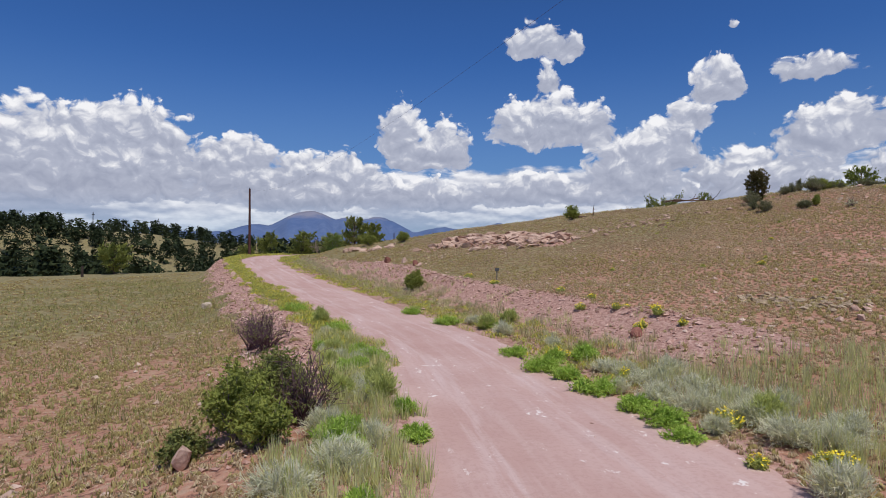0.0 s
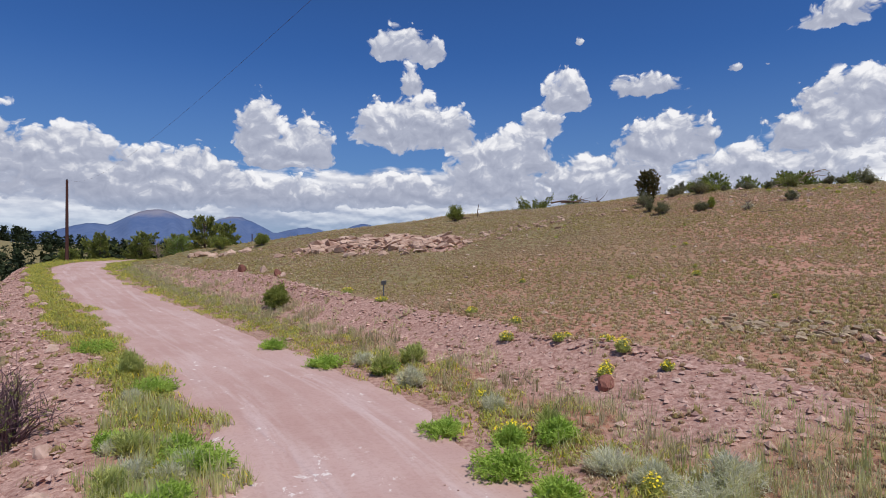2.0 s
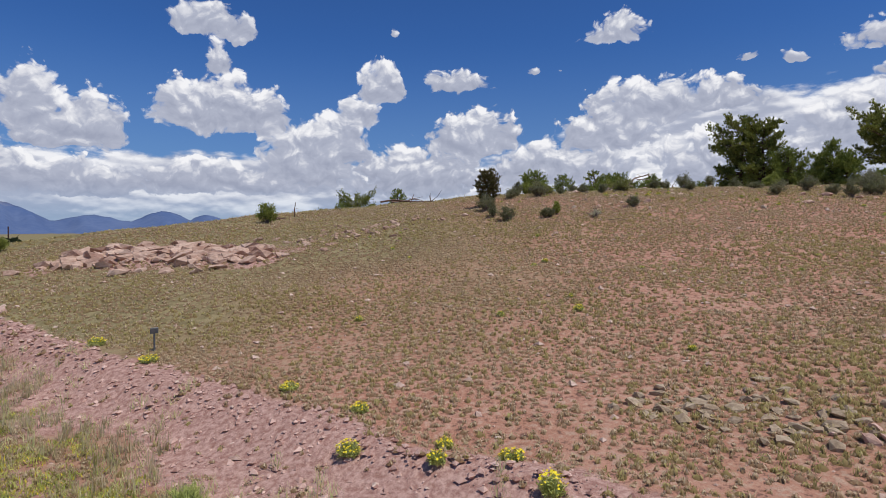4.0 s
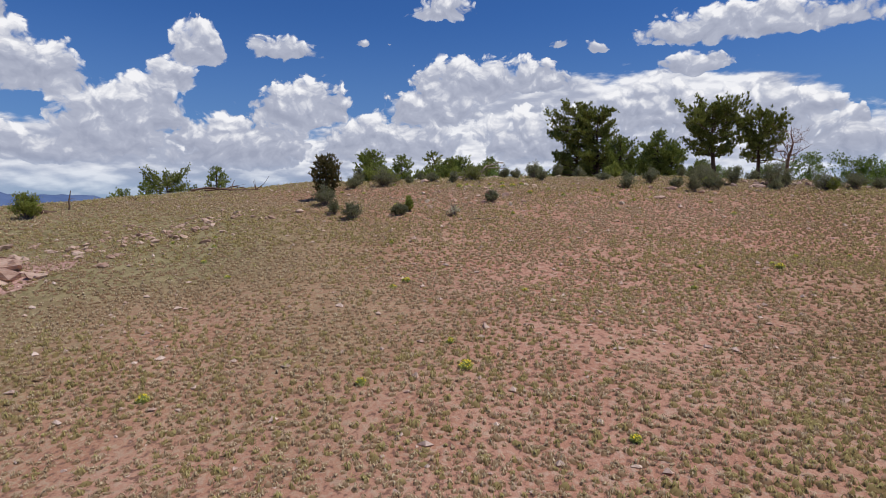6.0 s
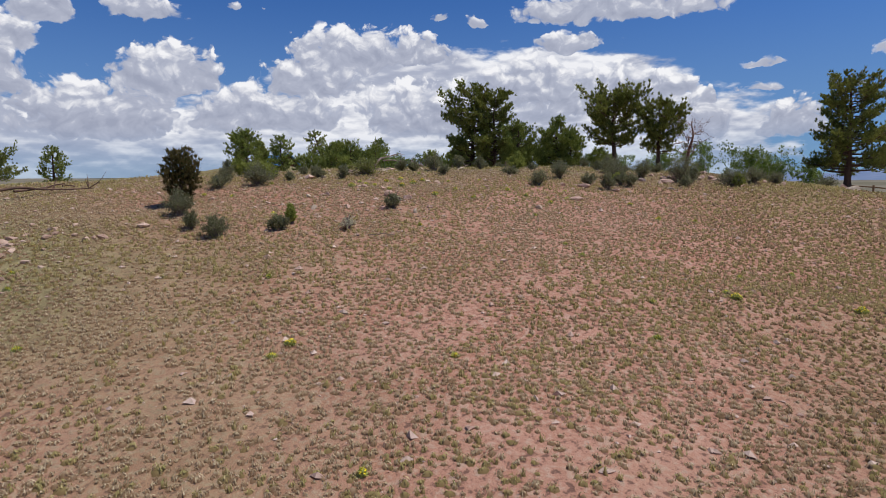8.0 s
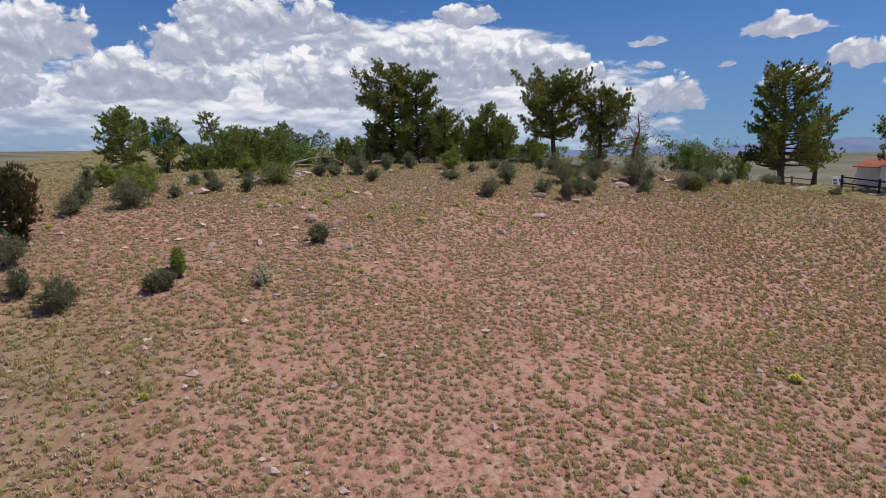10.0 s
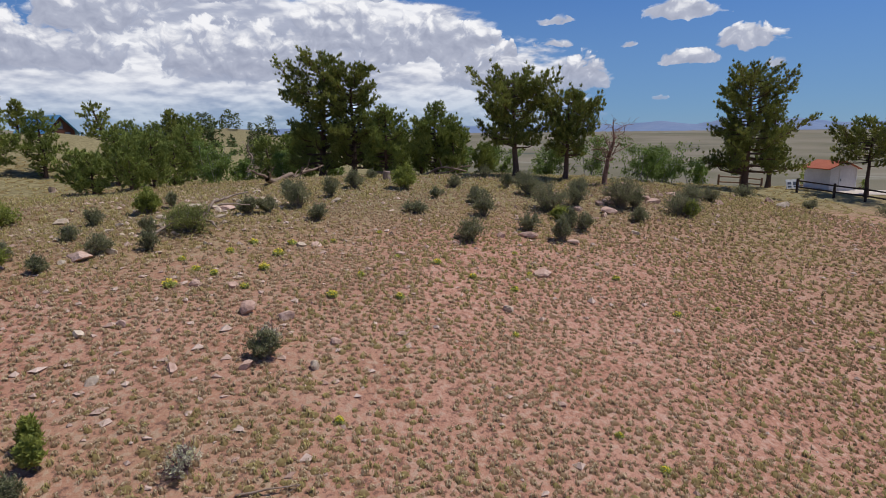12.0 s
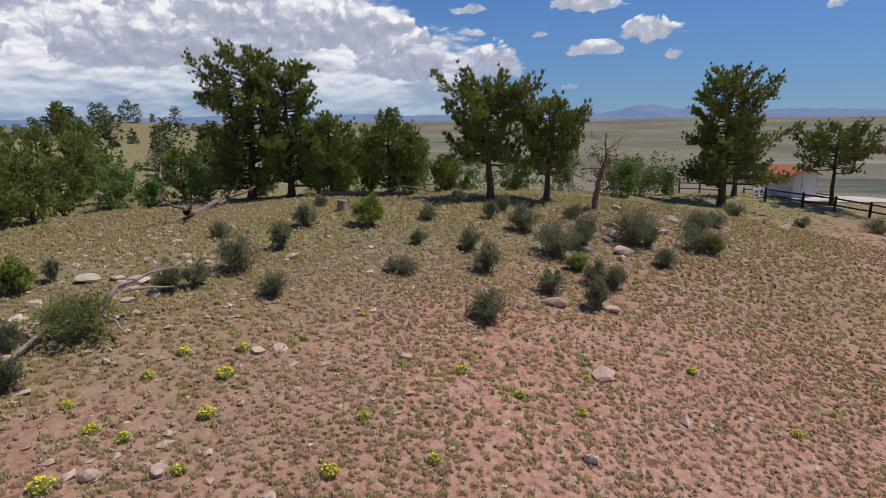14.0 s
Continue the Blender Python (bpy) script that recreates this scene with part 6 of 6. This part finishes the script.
def gable_roof(length, half, rise, over, thick):
    """Two sloping sheets of a roof, as two part meshes."""
    out = []
    for s in (-1, 1):
        bm = bmesh.new()
        run = half + over
        slope = rise / half
        pts = [(-length / 2, 0, rise), (length / 2, 0, rise), (length / 2, s * run, rise - slope * run), (-length / 2, s * run, rise - slope * run)]
        lower = [bm.verts.new(p) for p in pts]
        upper = [bm.verts.new((p[0], p[1], p[2] + thick)) for p in pts]
        bm.faces.new(lower[::-1]), bm.faces.new(upper)
        for k in range(4):
            bm.faces.new((lower[k], lower[(k + 1) % 4], upper[(k + 1) % 4], upper[k]))
        bmesh.ops.recalc_face_normals(bm, faces=bm.faces)
        out.append(bm)
    return out


def gabled_walls(length, half, wall, rise):
    bm = bmesh.new()
    prof = [(-half, 0), (half, 0), (half, wall), (0, wall + rise), (-half, wall)]
    a = [bm.verts.new((-length / 2, y, z)) for y, z in prof]
    b = [bm.verts.new((length / 2, y, z)) for y, z in prof]
    bm.faces.new(a[::-1]), bm.faces.new(b)
    for k in range(5):
        bm.faces.new((a[k], a[(k + 1) % 5], b[(k + 1) % 5], b[k]))
    bmesh.ops.recalc_face_normals(bm, faces=bm.faces)
    return bm


def shed(x, y, turn):
    thing = new("shed")
    thing.matrix_world = pose(x, y, up(x, y) - 0.15, 0, 0, turn)
    length, half, wall, rise = 2.8, 1.15, 1.9, 0.5
    part("shell", gabled_walls(length, half, wall, rise), WHITE_SIDING, thing, "white painted board walls")
    for bm in gable_roof(length + 0.4, half, rise, 0.25, 0.07):
        part("roof_slope", bm, RED_ROOF, thing, "orange-red roofing", pose(0, 0, wall + 0.01))
    d = part("door", box(0.05, 0.95, 1.9, 0.01), WHITE_SIDING, thing, "white plank door", pose(length / 2 + 0.02, 0.1, 1.0))
    part("handle", box(0.05, 0.04, 0.14, 0.01), SIGN_GREY, d, "", pose(length / 2 + 0.07, -0.25, 1.0))
    for yy in (-half + 0.05, half - 0.05):
        part("corner_board", box(0.04, 0.09, wall, 0.008), WHITE_SIDING, thing, "", pose(length / 2 + 0.015, yy, wall / 2))
    return tagged(thing, "small white shed with a red-orange gable roof", "shed")


shed(69.9, 7.9, 201)


def rail_fence(line, mat, label, tall=1.05, rails=(0.42, 0.88)):
    thing = new("rail_fence")
    x0, y0 = line[0]
    z0 = up(x0, y0)
    thing.location = (x0, y0, z0)
    for i, (x, y) in enumerate(line):
        z = up(x, y) - z0
        part("post", box(0.14, 0.14, tall + 0.2, 0.02), mat, thing, "", pose(x - x0, y - y0, z + tall / 2 - 0.1, 0, 0, 20))
        if i + 1 < len(line):
            xb, yb = line[i + 1]
            zb = up(xb, yb) - z0
            span = math.dist((x, y), (xb, yb))
            for h in rails:
                a, b = Vector((x - x0, y - y0, z + h)), Vector((xb - x0, yb - y0, zb + h))
                m = Matrix.Translation((a + b) / 2) @ (b - a).to_track_quat("X", "Z").to_matrix().to_4x4()
                part("rail", box((b - a).length + 0.1, 0.07, 0.11, 0.02), mat, thing, "", m)
    return tagged(thing, label, "fence", "rail fences")


rail_fence([(65.2, 11.6), (64.6, 9.3), (63.7, 7.6), (62.8, 5.8), (61.4, 4.4), (60.0, 3.0), (58.4, 1.6)], DARK_WOOD, "dark two-rail wooden fence beside the shed")
rail_fence([(71.0, 16.0), (72.2, 14.0), (73.4, 12.0)], BROWN_WOOD, "brown wooden rail fence behind the tall pine")
rail_fence([(76.0, 9.0), (76.4, 6.0), (76.8, 3.0), (77.2, 0.0), (77.6, -3.0)], BROWN_WOOD, "brown wooden rail fence beyond the gravel lot")


def notice_board(x, y, turn):
    thing = new("notice_panel")
    thing.matrix_world = pose(x, y, up(x, y) - 0.02, 0, 0, turn)
    part("panel", box(1.25, 0.05, 0.72, 0.01), PANEL_WHITE, thing, "white faced panel", pose(0, 0, 0.42, -14, 0, 0))
    for xx, zz, w, h in ((-0.33, 0.5, 0.34, 0.18), (-0.33, 0.26, 0.34, 0.14), (0.22, 0.48, 0.4, 0.26), (0.22, 0.24, 0.34, 0.1)):
        part("printed_block", box(w, 0.01, h, 0.003), SIGN_GREY, thing, "grey block", pose(xx, -0.036 + (zz - 0.42) * 0.25, zz, -14, 0, 0))
    for xx in (-0.5, 0.5):
        part("foot", box(0.06, 0.35, 0.06, 0.01), DARK_WOOD, thing, "", pose(xx, 0.05, 0.03))
    return tagged(thing, "white panel with grey blocks leaning near the shed", "sign")


notice_board(66.3, 11.6, 300)


def lot():
    n, rings = 40, 6
    a = np.linspace(0, 2 * math.pi, n, endpoint=False)
    v = [np.array([[71.6, 4.0, 0.0]])]
    for r in np.linspace(0.2, 1, rings):
        x = 71.6 + r * 4.6 * np.cos(a) * (1 + 0.06 * np.sin(3 * a))
        y = 4.0 + r * 7.5 * np.sin(a) * (1 + 0.06 * np.cos(2 * a))
        v.append(np.column_stack([x, y, 0 * x]))
    v = np.concatenate(v)
    v[:, 2] = height(v[:, 0], v[:, 1]) + 0.04
    f = [(0, 1 + k, 1 + (k + 1) % n, 1 + (k + 1) % n) for k in range(n)]
    for j in range(rings - 1):
        f += [(1 + j * n + k, 1 + (j + 1) * n + k, 1 + (j + 1) * n + (k + 1) % n, 1 + j * n + (k + 1) % n) for k in range(n)]
    bm = bmesh.new()
    vs = [bm.verts.new(p) for p in v]
    for q in f:
        bm.faces.new([vs[i] for i in dict.fromkeys(q)])
    me = bpy.data.meshes.new("gravel_lot")
    bm.to_mesh(me)
    bm.free()
    me.materials.append(PALE_LOT)
    return tagged(new("gravel_lot", me), "pale bare gravel lot behind the fence", "ground", kind="structure")


lot()


def cabin(x, y, turn):
    thing = new("cabin")
    thing.matrix_world = pose(x, y, up(x, y) - 0.2, 0, 0, turn)
    length, half, wall, rise = 8.4, 2.5, 2.1, 2.5
    part("shell", gabled_walls(length, half, wall, rise), LOG_WALL, thing, "dark brown log walls")
    for bm in gable_roof(length + 1.2, half, rise, 0.7, 0.14):
        part("roof_slope", bm, BLUE_ROOF, thing, "blue metal roof", pose(0, 0, wall + 0.02))
    for yy, zz in ((-1.2, 1.3), (1.2, 1.3), (0.0, 2.9)):
        w = part("window", box(0.06, 1.1, 1.2, 0.01), DARK_WOOD, thing, "", pose(length / 2 + 0.03, yy, zz))
        part("pane", box(0.03, 0.9, 1.0, 0.005), SIGN_GREY, w, "", pose(length / 2 + 0.06, yy, zz))
    part("deck", box(length * 0.7, 2.4, 0.25, 0.02), BROWN_WOOD, thing, "brown deck", pose(-1.0, -half - 1.3, 0.6))
    for k in range(6):
        part("deck_post", box(0.14, 0.14, 1.2, 0.01), BROWN_WOOD, thing, "", pose(-3.8 + k * 1.12, -half - 2.4, 1.0))
    part("deck_rail", box(length * 0.7, 0.1, 0.12, 0.01), BROWN_WOOD, thing, "", pose(-1.0, -half - 2.4, 1.62))
    return tagged(thing, "dark log cabin with a blue metal roof", "cabin")


cabin(102.6, 122.0, 258)
